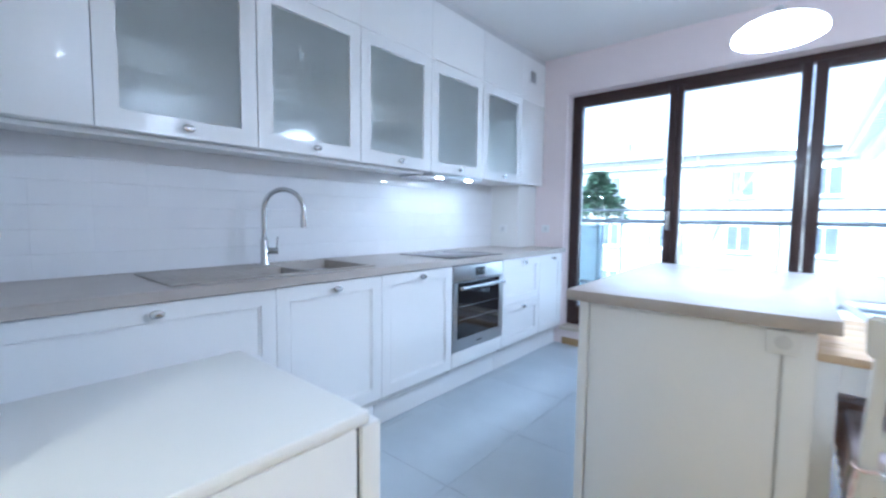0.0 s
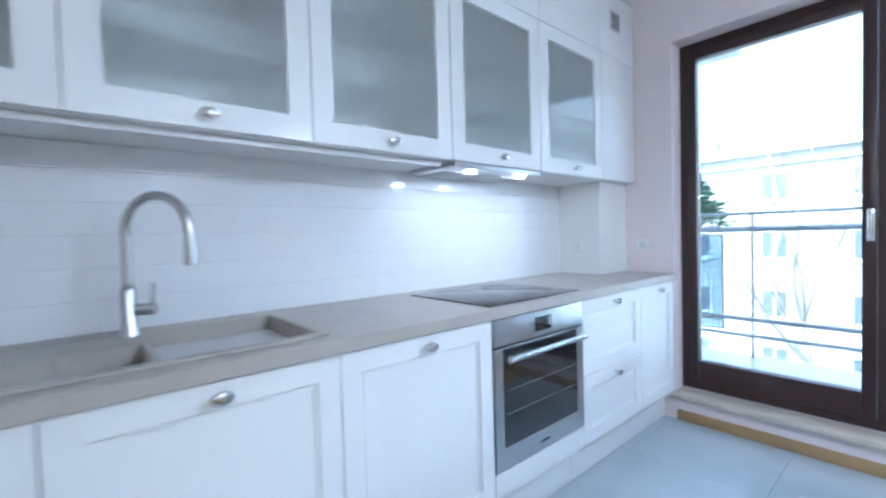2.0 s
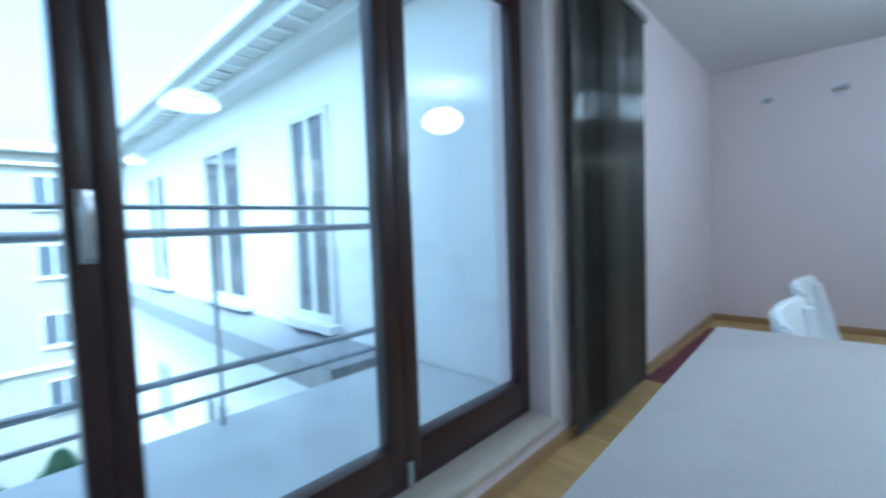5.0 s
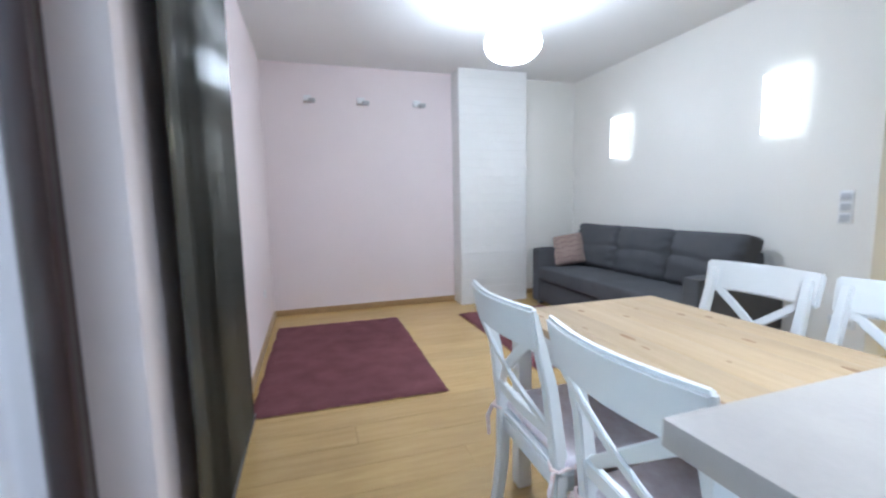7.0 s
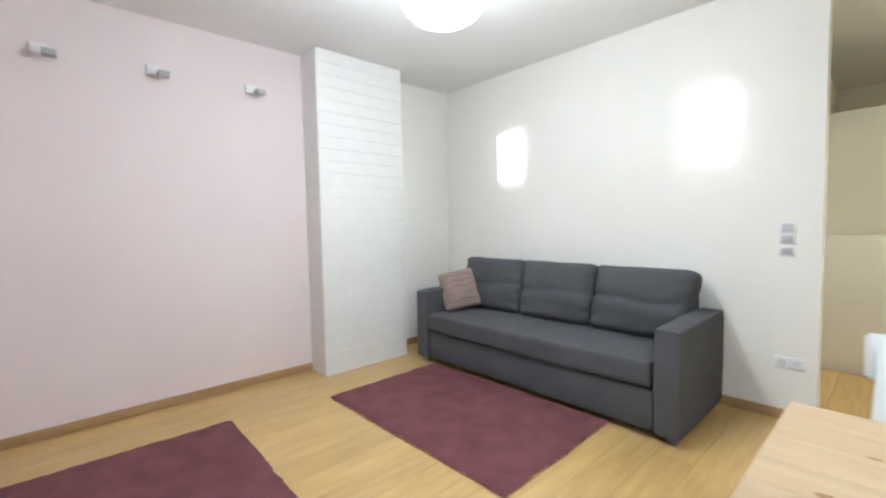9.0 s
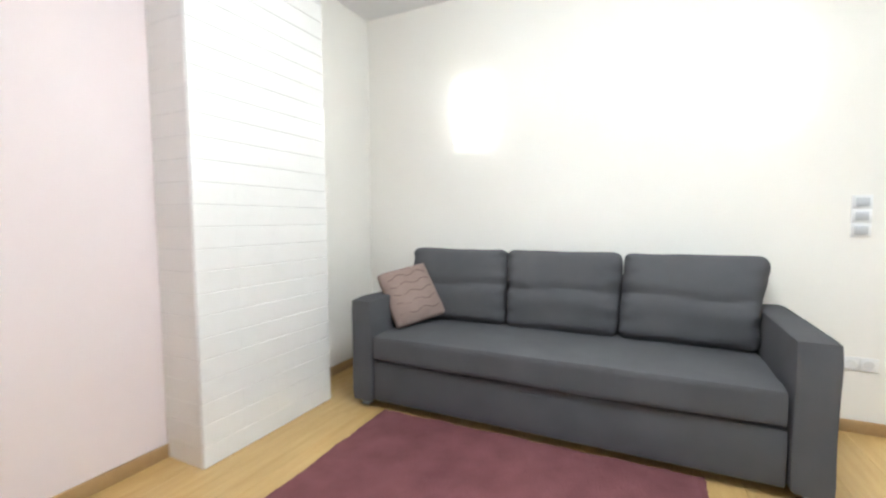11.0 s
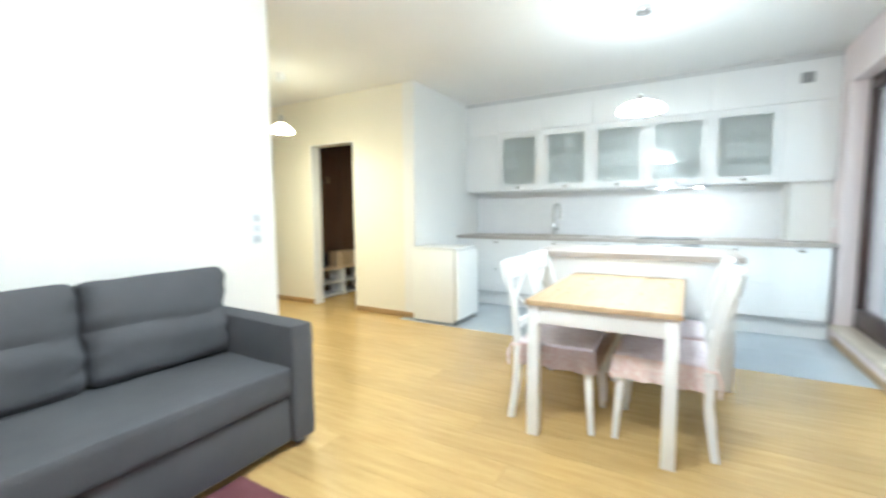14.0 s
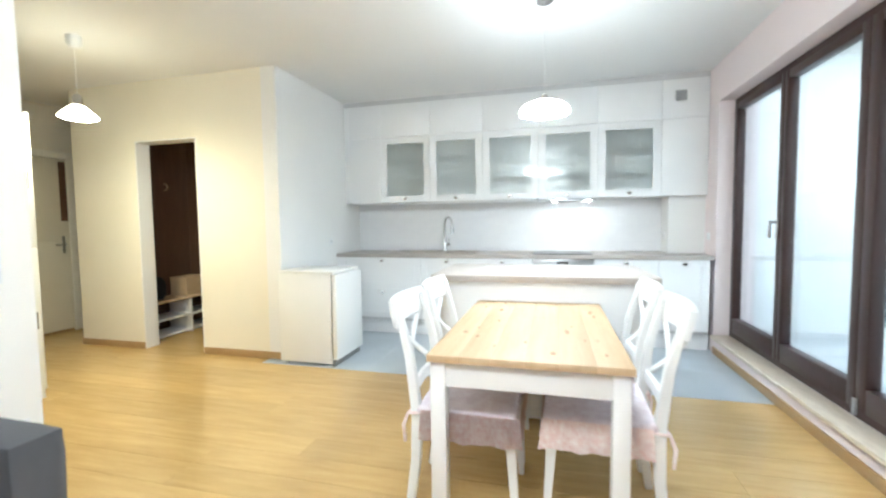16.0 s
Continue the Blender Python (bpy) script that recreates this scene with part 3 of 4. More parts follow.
UZ0, UZ1, UZ2 = 1.495, 2.25, 2.628
edges = [-3.85, -3.45, -2.85, -2.25, -1.65, -1.05, -0.45]
wall_unit(edges[0], edges[1], UZ0, UZ1, False, label="plain white wall cabinet at the end of the row")
for a, b in zip(edges[1:], edges[2:]):
    wall_unit(a, b, UZ0, UZ1, True, label="white wall cabinet with frosted glass door")
wall_unit(edges[6], WY - 0.002, UZ0, UZ1, False, label="plain white wall cabinet beside the window")
for a, b in zip(edges, edges[1:]):
    wall_unit(a, b, UZ1, UZ2, False, "top_cabinet", "plain white top cabinet under the ceiling")
tv = wall_unit(edges[6], WY - 0.002, UZ1, UZ2, False, "top_cabinet", "plain white top cabinet with round vent")
vent = part("vent", ring("x", UX, UX + 0.01, -0.345, -0.225, 2.408, 2.528, -0.335, -0.235, 2.418, 2.518, 0.003), M_plastic, tv, "white vent frame")
part("backing", boxes((UX + 0.0005, UX + 0.003, -0.336, -0.234, 2.417, 2.519)), M_seal, vent)
for k in range(7):
    part("louvre", boxes((UX + 0.003, UX + 0.008, -0.335, -0.235, 2.422 + 0.0142 * k, 2.429 + 0.0142 * k), bevel=0.001), M_grey_plastic, vent, "grey vent louvre")
tagged(new("filler_panel", mesh_of("filler_panel", boxes((0.0, UX - 0.01, KY + 0.002, -3.852, UZ0, UZ2), bevel=0.001), M_cab)), "white filler strip beside the wall cabinets", "panel")
# set-back strip in carcass grey, stands in for the shadow gap under the ceiling
tagged(new("shadow_gap_strip", mesh_of("shadow_gap_strip", boxes((0.0, UX - 0.008, KY + 0.002, WY - 0.002, UZ2 + 0.002, CEIL - 0.001)), M_cab_gap)), "grey strip for the shadow gap between top cabinets and ceiling", "trim")
tagged(new("light_rail", mesh_of("light_rail", boxes((0.30, 0.315, -3.85, -1.67, UZ0 - 0.02, UZ0 - 0.001), bevel=0.002), M_cab)), "white pelmet strip under the wall cabinets", "trim")


def hood():
    u = thing("cooker_hood", "slim built-in steel cooker hood under the cabinets", "cooker hood")
    y0, y1 = -1.64, -1.06
    part("tray", boxes((0.05, 0.36, y0, y1, UZ0 - 0.022, UZ0 - 0.002), bevel=0.003), M_steel, u)
    for a, b in ((y0 + 0.06, -1.36), (-1.34, y1 - 0.06)):
        part("filter", boxes((0.07, 0.25, a, b, UZ0 - 0.025, UZ0 - 0.021), bevel=0.001), M_grey_plastic, u, "grey mesh filter")
    for y in (-1.48, -1.135):
        part("lamp", moved(lathe([(0.026, 0.0), (0.026, -0.004), (0.022, -0.006)], 24), Matrix.Translation((0.295, y, UZ0 - 0.022))), G_spot, u, "lit round lamp")
    part("edge", boxes((0.355, 0.372, y0, y1, UZ0 - 0.024, UZ0 - 0.004), bevel=0.002), M_steel, u)
    return u


hood()


def socket(label, m, n=1, name="wall_socket", category="socket", vertical=True, grey=False):
    s = thing(name, label, category, m)
    for i in range(n):
        o = (n - 1) / 2 - i
        dx, dz = (0, o * 0.071) if vertical else (o * 0.071, 0)
        pl = part("plate", boxes((dx - 0.04, dx + 0.04, 0.0, 0.009, dz - 0.0355, dz + 0.0355), bevel=0.003), M_plastic, s)
        if category == "socket":
            part("well", moved(lathe([(0.021, 0), (0.021, -0.001), (0.019, -0.001)], 24), Matrix.Translation((dx, 0.0095, dz)) @ Matrix.Rotation(radians(90), 4, "X")), M_well, pl)
        else:
            part("rocker", boxes((dx - 0.027, dx + 0.027, 0.008, 0.013, dz - 0.022, dz + 0.022), bevel=0.002), M_silver, pl, "silver grey rocker")
    return s


socket("three white light switches above one another", pose(3.815, SY, 1.119, 0, 0, 0), 3, "light_switch", "switch")
socket("white double wall socket near the floor", pose(3.79, SY, 0.36), 2, vertical=False)
socket("white socket on the pipe chase above the worktop", pose(0.14, -0.36, 1.087, 0, 0, 180), 1)
socket("white socket on the pink wall beside the window", pose(0.415, WY, 1.09, 0, 0, 180), 1)
socket("white socket on the wall near the rug", pose(4.80, WY, 0.42, 0, 0, 180), 1)
socket("white socket on the wall near the corner", pose(6.0, WY, 0.42, 0, 0, 180), 1)
socket("white socket on the white kitchen wall", pose(0.75, KY, 1.06), 1)


# ---- island ----
ISLE = pose(1.612, -0.905, 0, 0, 0, 1.4)


def island():
    u = thing("kitchen_island", "white kitchen island with grey laminate top", "kitchen island", ISLE)
    x0, x1, y0, y1 = 0.0, 0.778, -1.375, 0.0
    part("top", boxes((x0, x1, y0, y1, CT - 0.04, CT), bevel=0.002), M_counter, u, "grey-beige laminate slab")
    bx0, bx1, by0, by1 = x0 + 0.045, x1 - 0.052, y0 + 0.04, y1 - 0.04
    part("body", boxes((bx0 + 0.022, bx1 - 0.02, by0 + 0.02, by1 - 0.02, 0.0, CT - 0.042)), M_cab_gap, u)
    for ya, yb in ((by0, by0 + 0.02), (by1 - 0.02, by1)):
        part("end_panel", boxes((bx0 + 0.035, bx1 - 0.075, ya, yb, 0, CT - 0.042), bevel=0.002), M_cab, u)
    for xa, xb in ((bx0 - 0.005, bx0 + 0.03), (bx1 - 0.07, bx1 + 0.004)):
        part("corner_post", boxes((xa, xb, by0 - 0.006, by0 + 0.03, 0, CT - 0.042), bevel=0.003), M_cab, u)
        part("corner_post", boxes((xa, xb, by1 - 0.03, by1 + 0.006, 0, CT - 0.042), bevel=0.003), M_cab, u)
    part("back_panel", boxes((bx1 - 0.018, bx1 + 0.004, by0 + 0.02, by1 - 0.02, 0, CT - 0.042), bevel=0.002), M_cab, u)
    n = 2
    w = (by1 - by0 - 0.06) / n
    for i in range(n):
        a = by0 + 0.03 + i * w
        for z0, z1 in ((0.10, 0.70), (0.70, 0.865)):
            g = 0.002
            d = part("drawer" if z0 > 0.5 else "door", boxes((bx0, bx0 + 0.02, a + g, a + w - g, z0 + g, z1 - g), bevel=0.003), M_cab, u)
            if z0 < 0.5:
                part("panel_groove", boxes((bx0 - 0.003, bx0 + 0.001, a + 0.07, a + w - 0.07, z0 + 0.07, z0 + 0.078), (bx0 - 0.003, bx0 + 0.001, a + 0.07, a + w - 0.07, z1 - 0.078, z1 - 0.07),
                                           (bx0 - 0.003, bx0 + 0.001, a + 0.07, a + 0.078, z0 + 0.078, z1 - 0.078), (bx0 - 0.003, bx0 + 0.001, a + w - 0.078, a + w - 0.07, z0 + 0.078, z1 - 0.078)), M_cab, d)
    return u


island()
socket("grey-white socket under the top on the island end", ISLE @ pose(0.655, -1.338, 0.828, 0, 0, 180), 1)


# ---- dining table and chairs ----
def table():
    t = thing("dining_table", "pine-topped dining table with white legs", "table")
    x0, x1, y0, y1, h = 2.366, 3.535, -1.958, -1.222, 0.75
    n = 6
    top = part("tabletop", boxes((x0 + 0.002, x1 - 0.002, y0 + 0.002, y1 - 0.002, h - 0.026, h - 0.003)), M_pine, t, "knotty pine board top")
    w = (y1 - y0) / n
    for i in range(n):
        part("plank", boxes((x0, x1, y0 + i * w + 0.0004, y0 + (i + 1) * w - 0.0004, h - 0.027, h), bevel=0.0007), M_plank_table, top)
    random.seed(5)
    for i in range(20):
        kx, ky = random.uniform(x0 + 0.06, x1 - 0.06), random.uniform(y0 + 0.04, y1 - 0.04)
        r = random.uniform(0.006, 0.014)
        part("knot", moved(lathe([(r, -0.001), (r, 0.0003), (r * 0.4, 0.0005)], 12), Matrix.Translation((kx, ky, h)) @ Matrix.Diagonal((random.uniform(1.2, 3.2), 0.75, 1, 1))), M_knot, top)
    a = 0.06
    for lx in (x0 + 0.045, x1 - 0.045):
        for ly in (y0 + 0.04, y1 - 0.04):
            part("leg", boxes((lx - a / 2, lx + a / 2, ly - a / 2, ly + a / 2, 0, h - 0.027), bevel=0.004), M_chair, t)
    part("apron", boxes((x0 + 0.075, x1 - 0.075, y0 + 0.02, y0 + 0.042, h - 0.125, h - 0.027), bevel=0.002), M_chair, t)
    part("apron", boxes((x0 + 0.075, x1 - 0.075, y1 - 0.042, y1 - 0.02, h - 0.125, h - 0.027), bevel=0.002), M_chair, t)
    part("apron", boxes((x0 + 0.025, x0 + 0.047, y0 + 0.07, y1 - 0.07, h - 0.125, h - 0.027), bevel=0.002), M_chair, t)
    part("apron", boxes((x1 - 0.047, x1 - 0.025, y0 + 0.07, y1 - 0.07, h - 0.125, h - 0.027), bevel=0.002), M_chair, t)
    return t


M_plank_table = mat("knotty pine plank", (0.57, 0.425, 0.26), (0.47, 0.335, 0.19), 0.55, scale=3, fine=30, bump=0.03, stretch=(1, 10, 1), island=0.08)
table()


def chair():
    """Origin on the floor under the seat's middle; the sitter looks along +y."""
    c = thing("dining_chair", "white cross-back dining chair with pink damask seat cover", "chair", group="chairs round the table")
    for s in (-1, 1):
        x = s * 0.19
        part("back_leg", bar([(x, -0.235, 0), (x, -0.20, 0.25), (x, -0.195, 0.45), (x * 0.98, -0.225, 0.68), (x * 0.96, -0.28, 0.90)], [0.036, 0.038, 0.04, 0.036, 0.03], [0.034, 0.04, 0.042, 0.036, 0.026], (0, 1, 0)), M_chair, c)
        part("front_leg", bar([(s * 0.192, 0.222, 0), (s * 0.188, 0.195, 0.42)], [0.026, 0.044], [0.026, 0.044], (0, 1, 0)), M_chair, c)
        part("side_rail", boxes((s * 0.19 - 0.011, s * 0.19 + 0.011, -0.18, 0.18, 0.37, 0.425), bevel=0.003), M_chair, c)
    part("front_rail", boxes((-0.17, 0.17, 0.184, 0.206, 0.37, 0.425), bevel=0.003), M_chair, c)
    part("rear_rail", boxes((-0.17, 0.17, -0.206, -0.184, 0.37, 0.425), bevel=0.003), M_chair, c)
    part("seat", boxes((-0.215, 0.215, -0.205, 0.225, 0.425, 0.443), bevel=0.006), M_chair, c)
    rail = [(-0.222 + 0.444 * i / 12, -0.283 - 0.035 * math.sin(math.pi * i / 12), 0.865) for i in range(13)]
    part("top_rail", bar(rail, 0.125, 0.024, (0, 1, 0.2), 0.008), M_chair, c)
    part("lower_rail", bar([(-0.18, -0.212, 0.545), (0, -0.222, 0.545), (0.18, -0.212, 0.545)], 0.05, 0.02, (0, 1, 0.15), 0.004), M_chair, c)
    for s in (-1, 1):
        pts = [(s * (-0.17 + 0.34 * i / 8), -0.212 - 0.075 * i / 8 - 0.02 * math.sin(math.pi * i / 8) + s * 0.005, 0.555 + 0.26 * i / 8) for i in range(9)]
        part("cross_slat", bar(pts, 0.032, 0.011, (0, 1, 0.3), 0.003), M_chair, c)
    # cushion with a hanging valance
    cover = part("seat_cushion", boxes((-0.222, 0.222, -0.19, 0.232, 0.443, 0.485), bevel=0.018, seg=3), M_lilac, c, "lilac printed seat cushion")
    bm = bmesh.new()
    loop = [(-0.228, -0.17), (-0.228, 0.238), (0.228, 0.238), (0.228, -0.17)]
    path = []
    for (ax, ay), (bx, by) in zip(loop, loop[1:]):
        for i in range(24):
            path.append((ax + (bx - ax) * i / 24, ay + (by - ay) * i / 24))
    path.append(loop[-1])
    rows = []
    for k, z in enumerate((0.472, 0.43, 0.39, 0.352)):
        row = []
        for i, (px, py) in enumerate(path):
            f = 1 + (0.008 + 0.018 * k / 3) * math.sin(i * 1.35) * (k / 3) + 0.012 * k
            row.append(bm.verts.new((px * f, 0.02 + (py - 0.02) * f, z + 0.004 * math.sin(i * 0.7) * k / 3)))
        rows.append(row)
    for a, b in zip(rows, rows[1:]):
        for i in range(len(a) - 1):
            bm.faces.new((a[i], a[i + 1], b[i + 1], b[i]))
    geom = bmesh.ops.solidify(bm, geom=bm.faces[:], thickness=0.003)
    part("valance", bm, M_floral, cover, "pink damask valance")
    for s in (-1, 1):
        part("tie", joined(tube([(s * 0.215, -0.17, 0.455), (s * 0.222, -0.215, 0.452), (s * 0.20, -0.228, 0.45), (s * 0.168, -0.215, 0.452)], 0.006, 6),
                           tube([(s * 0.214, -0.228, 0.45), (s * 0.224, -0.245, 0.40), (s * 0.222, -0.24, 0.33)], [0.006, 0.008, 0.006], 6)), M_floral, cover)
    return c


M_lilac = mat("lilac printed fabric", (0.66, 0.56, 0.60), (0.82, 0.77, 0.80), 0.95, scale=30, fine=200, bump=0.2, detail=6)
first_chair = chair()
first_chair.matrix_basis = pose(2.70, -1.865, 0, 0, 0, 0)
copy_thing(first_chair, pose(3.175, -1.86, 0, 0, 0, 1))
copy_thing(first_chair, pose(2.63, -1.295, 0, 0, 0, 180))
copy_thing(first_chair, pose(3.14, -1.295, 0, 0, 0, 179))


# ---- fridge ----
def fridge():
    f = thing("mini_fridge", "small white freestanding fridge against the wall", "fridge")
    x0, x1, y0, y1, h = 1.25, 1.755, KY + 0.03, -3.31, 0.84
    part("body", boxes((x0, x1, y0, y1 - 0.055, 0.02, h - 0.025), bevel=0.006), M_fridge, f)
    part("top", boxes((x0 - 0.003, x1 + 0.003, y0, y1 - 0.03, h - 0.025, h), bevel=0.006), M_fridge, f, "white laminate top")
    part("gasket", boxes((x0 + 0.01, x1 - 0.01, y1 - 0.055, y1 - 0.045, 0.07, h - 0.03)), M_seal, f, "grey door seal")
    part("door", boxes((x0, x1, y1 - 0.045, y1, 0.06, h - 0.028), bevel=0.008), M_fridge, f)
    part("base_strip", boxes((x0 + 0.01, x1 - 0.01, y1 - 0.06, y1 - 0.03, 0.0, 0.055)), M_seal, f)
    for fx in (x0 + 0.04, x1 - 0.04):
        part("foot", moved(lathe([(0.018, 0), (0.018, 0.02)], 14), Matrix.Translation((fx, y0 + 0.05, 0))), M_seal, f)
    return f


fridge()


# ---- sofa ----
def soft_box(x0, x1, y0, y1, z0, z1, r=0.04, puff=0.0, seed=0, swell=2, cuts=7):
    """An upholstered block with rounded edges, gently swollen and uneven."""
    bm = boxes((x0, x1, y0, y1, z0, z1))
    bmesh.ops.subdivide_edges(bm, edges=bm.edges[:], cuts=cuts, use_grid_fill=True)
    c = Vector(((x0 + x1) / 2, (y0 + y1) / 2, (z0 + z1) / 2))
    half = Vector(((x1 - x0) / 2, (y1 - y0) / 2, (z1 - z0) / 2))
    for v in bm.verts:
        d = v.co - c
        q = Vector((d.x / half.x, d.y / half.y, d.z / half.z))
        inner = Vector([max(-h + r, min(h - r, e)) for e, h in zip(d, half)])
        out = d - inner
        if out.length > 1e-6:
            d = inner + out.normalized() * min(out.length, r)
        if puff:
            o = [(1 - q[i] ** 4) for i in range(3) if i != swell]
            d[swell] += puff * q[swell] * o[0] * o[1]
        d += Vector((noise.noise(v.co * 5 + Vector((seed, 0, 0))), noise.noise(v.co * 5 + Vector((0, seed, 9))), noise.noise(v.co * 5 + Vector((7, 0, seed))))) * 0.006
        v.co = c + d
    return bm


def sofa():
    s = thing("sofa", "dark grey three-seat fabric sofa bed against the wall", "sofa")
    x0, x1, yf, yb = 4.12, 6.365, -2.918, SY + 0.04
    aw = 0.15
    part("arm", soft_box(x0, x0 + aw, yb, yf, 0.04, 0.655, 0.025, seed=1), M_sofa, s)
    part("arm", soft_box(x1 - aw, x1, yb, yf, 0.04, 0.655, 0.025, seed=2), M_sofa, s)
    part("base", boxes((x0 + aw, x1 - aw, yb, yf - 0.02, 0.05, 0.29), bevel=0.012), M_sofa, s)
    part("seat", soft_box(x0 + aw + 0.002, x1 - aw - 0.002, yb + 0.12, yf + 0.01, 0.295, 0.455, 0.03, 0.006, seed=3), M_sofa, s)
    part("back", soft_box(x0 + aw, x1 - aw, yb, yb + 0.13, 0.29, 0.78, 0.03, seed=4), M_sofa, s)
    part("pull_strap", boxes((5.24, 5.34, yf - 0.022, yf - 0.012, 0.245, 0.262), bevel=0.002), M_sofa, s)
    w = (x1 - x0 - 2 * aw) / 3
    for i in range(3):
        a = x0 + aw + i * w
        bm = soft_box(a + 0.006, a + w - 0.006, -0.10, 0.10, 0.0, 0.475, 0.042, 0.045, seed=10 + i, swell=1, cuts=26)
        for v in bm.verts:
            if v.co.y > 0:
                u = (v.co.x - a) / w - 0.5
                sag = 0.235 + 0.05 * u * u + 0.012 * math.sin(u * 7 + i * 2)
                v.co.y -= 0.026 * math.exp(-((v.co.z - sag) / 0.022) ** 2) * (0.45 + 2.2 * u * u)
                if v.co.z < sag:
                    v.co.y += 0.016 * math.exp(-((v.co.z - sag + 0.07) / 0.05) ** 2)
                pucker = max(0.0, (abs(u) - 0.34) / 0.16)
                v.co.y += 0.010 * pucker * math.sin(v.co.z * 75 + 9 * u + i)
            v.co.x += (v.co.x - (x0 + x1) / 2) * 0.045 * max(0.0, min(1.0, (v.co.z - 0.14) / 0.25))
        moved(bm, Matrix.Translation((0, yb + 0.255, 0.445)) @ Matrix.Rotation(radians(13), 4, "X"))
        part("back_cushion", bm, M_sofa, s)
    for fx in (x0 + 0.06, x1 - 0.06):
        for fy in (yf - 0.08, yb + 0.08):
            part("foot", boxes((fx - 0.025, fx + 0.025, fy - 0.025, fy + 0.025, 0, 0.05)), M_seal, s)
    return s


sofa()
pu, pv = Vector((-0.60, -0.76, 0.20)).normalized(), Vector((0.50, -0.28, 0.82))
pv = (pv - pu * pv.dot(pu)).normalized()
pn = pu.cross(pv)
pillow = thing("throw_pillow", "taupe square throw pillow leaning on the sofa arm", "pillow",
               Matrix(((pu.x, pv.x, pn.x, 6.15), (pu.y, pv.y, pn.y, -3.27), (pu.z, pv.z, pn.z, 0.635), (0, 0, 0, 1))))
bm = soft_box(-0.165, 0.165, -0.185, 0.185, -0.03, 0.03, 0.01, 0.05, seed=21)
part("cover", bm, M_cushion, pillow)
random.seed(3)
for i in range(5):
    yy = -0.13 + i * 0.062
    part("stitching", tube([(-0.13 + 0.026 * k, yy + 0.012 * math.sin(k * 1.3 + i), 0.03 + 0.05 * (1 - ((-0.13 + 0.026 * k) / 0.175) ** 4) * (1 - (yy / 0.19) ** 4) - 0.001) for k in range(11)], 0.003, 6), M_thread, pillow)


# ---- rugs ----
def rug(x0, x1, y0, y1, rot, label):
    bm = bmesh.new()
    nx, ny = 110, 72
    r = thing("rug", label, "rug", pose((x0 + x1) / 2, (y0 + y1) / 2, 0.001, 0, 0, rot), "plum rugs")
    w, d = x1 - x0, y1 - y0
    vs = {}
    for i in range(nx + 1):
        for j in range(ny + 1):
            e = min(i, nx - i) * w / nx, min(j, ny - j) * d / ny
            k = min(1, min(e) / 0.03)
            p = Vector((-w / 2 + w * i / nx, -d / 2 + d * j / ny, 0))
            p += Vector((noise.noise(p * 6 + Vector((x0, 0, 0))), noise.noise(p * 6 + Vector((0, y0, 5))), 0)) * (0.008 if k < 1 else 0) + Vector((noise.noise(p * 45), noise.noise(p * 45 + Vector((3, y0, 8))), 0)) * (0.007 if k < 1 else 0)
            p.z = 0.008 + 0.016 * k + 0.004 * noise.noise(p * 9) + 0.004 * noise.noise(p * 24)
            vs[i, j] = bm.verts.new(p)
    for i in range(nx):
        for j in range(ny):
            bm.faces.new((vs[i, j], vs[i + 1, j], vs[i + 1, j + 1], vs[i, j + 1]))
    part("carpet", bm, M_rug, r)
    part("backing", boxes((-w / 2 + 0.004, w / 2 - 0.004, -d / 2 + 0.004, d / 2 - 0.004, 0.0, 0.0085)), M_under, r)
    return r


rug(4.44, 6.26, -1.26, -0.085, -1.2, "thick plum rug lying by the window wall")
rug(4.53, 6.14, -2.955, -1.925, 0.8, "thick plum rug lying before the sofa")


# ---- vertical blind ----
def blind():
    b = thing("vertical_blind", "closed olive-grey glossy vertical blind on the wall", "blind")
    x0, x1, yc = BLIND_X0, BLIND_X1, WY - 0.068
    part("head_rail", boxes((x0 - 0.01, x1 + 0.01, yc - 0.028, yc + 0.028, 2.45, 2.50), bevel=0.004), M_blind, b)
    for x in (x0 + 0.12, x1 - 0.12):
        part("bracket", boxes((x - 0.015, x + 0.015, yc + 0.02, WY - 0.0005, 2.46, 2.49), bevel=0.003), M_chrome, b)
    part("bottom_rail", boxes((x0, x1, yc - 0.018, yc + 0.018, 0.05, 0.066), bevel=0.002), M_blind, b)
    n = 34
    w = (x1 - x0) / n * 1.2
    bm = bmesh.new()
    prof = [(-w / 2 + w * i / 10, -0.014 * math.cos(math.pi * (i / 10 - 0.5)) + 0.004 * math.cos(4 * math.pi * i / 10)) for i in range(11)]
    a = [bm.verts.new((px, py, 0.066)) for px, py in prof]
    t = [bm.verts.new((v.co.x, v.co.y, 2.45)) for v in a]
    for i in range(10):
        bm.faces.new((a[i], a[i + 1], t[i + 1], t[i]))
    bmesh.ops.solidify(bm, geom=bm.faces[:], thickness=0.0015)
    me = mesh_of("slat", bm, M_blind)
    random.seed(17)
    for i in range(n):
        piece("slat", me, b, (x0 + w / 2 + (x1 - x0 - w) * i / (n - 1), yc + 0.006, 0), radians(17 + random.uniform(-2, 2)))
    return b


BLIND_X0, BLIND_X1 = 3.33, 4.40
blind()


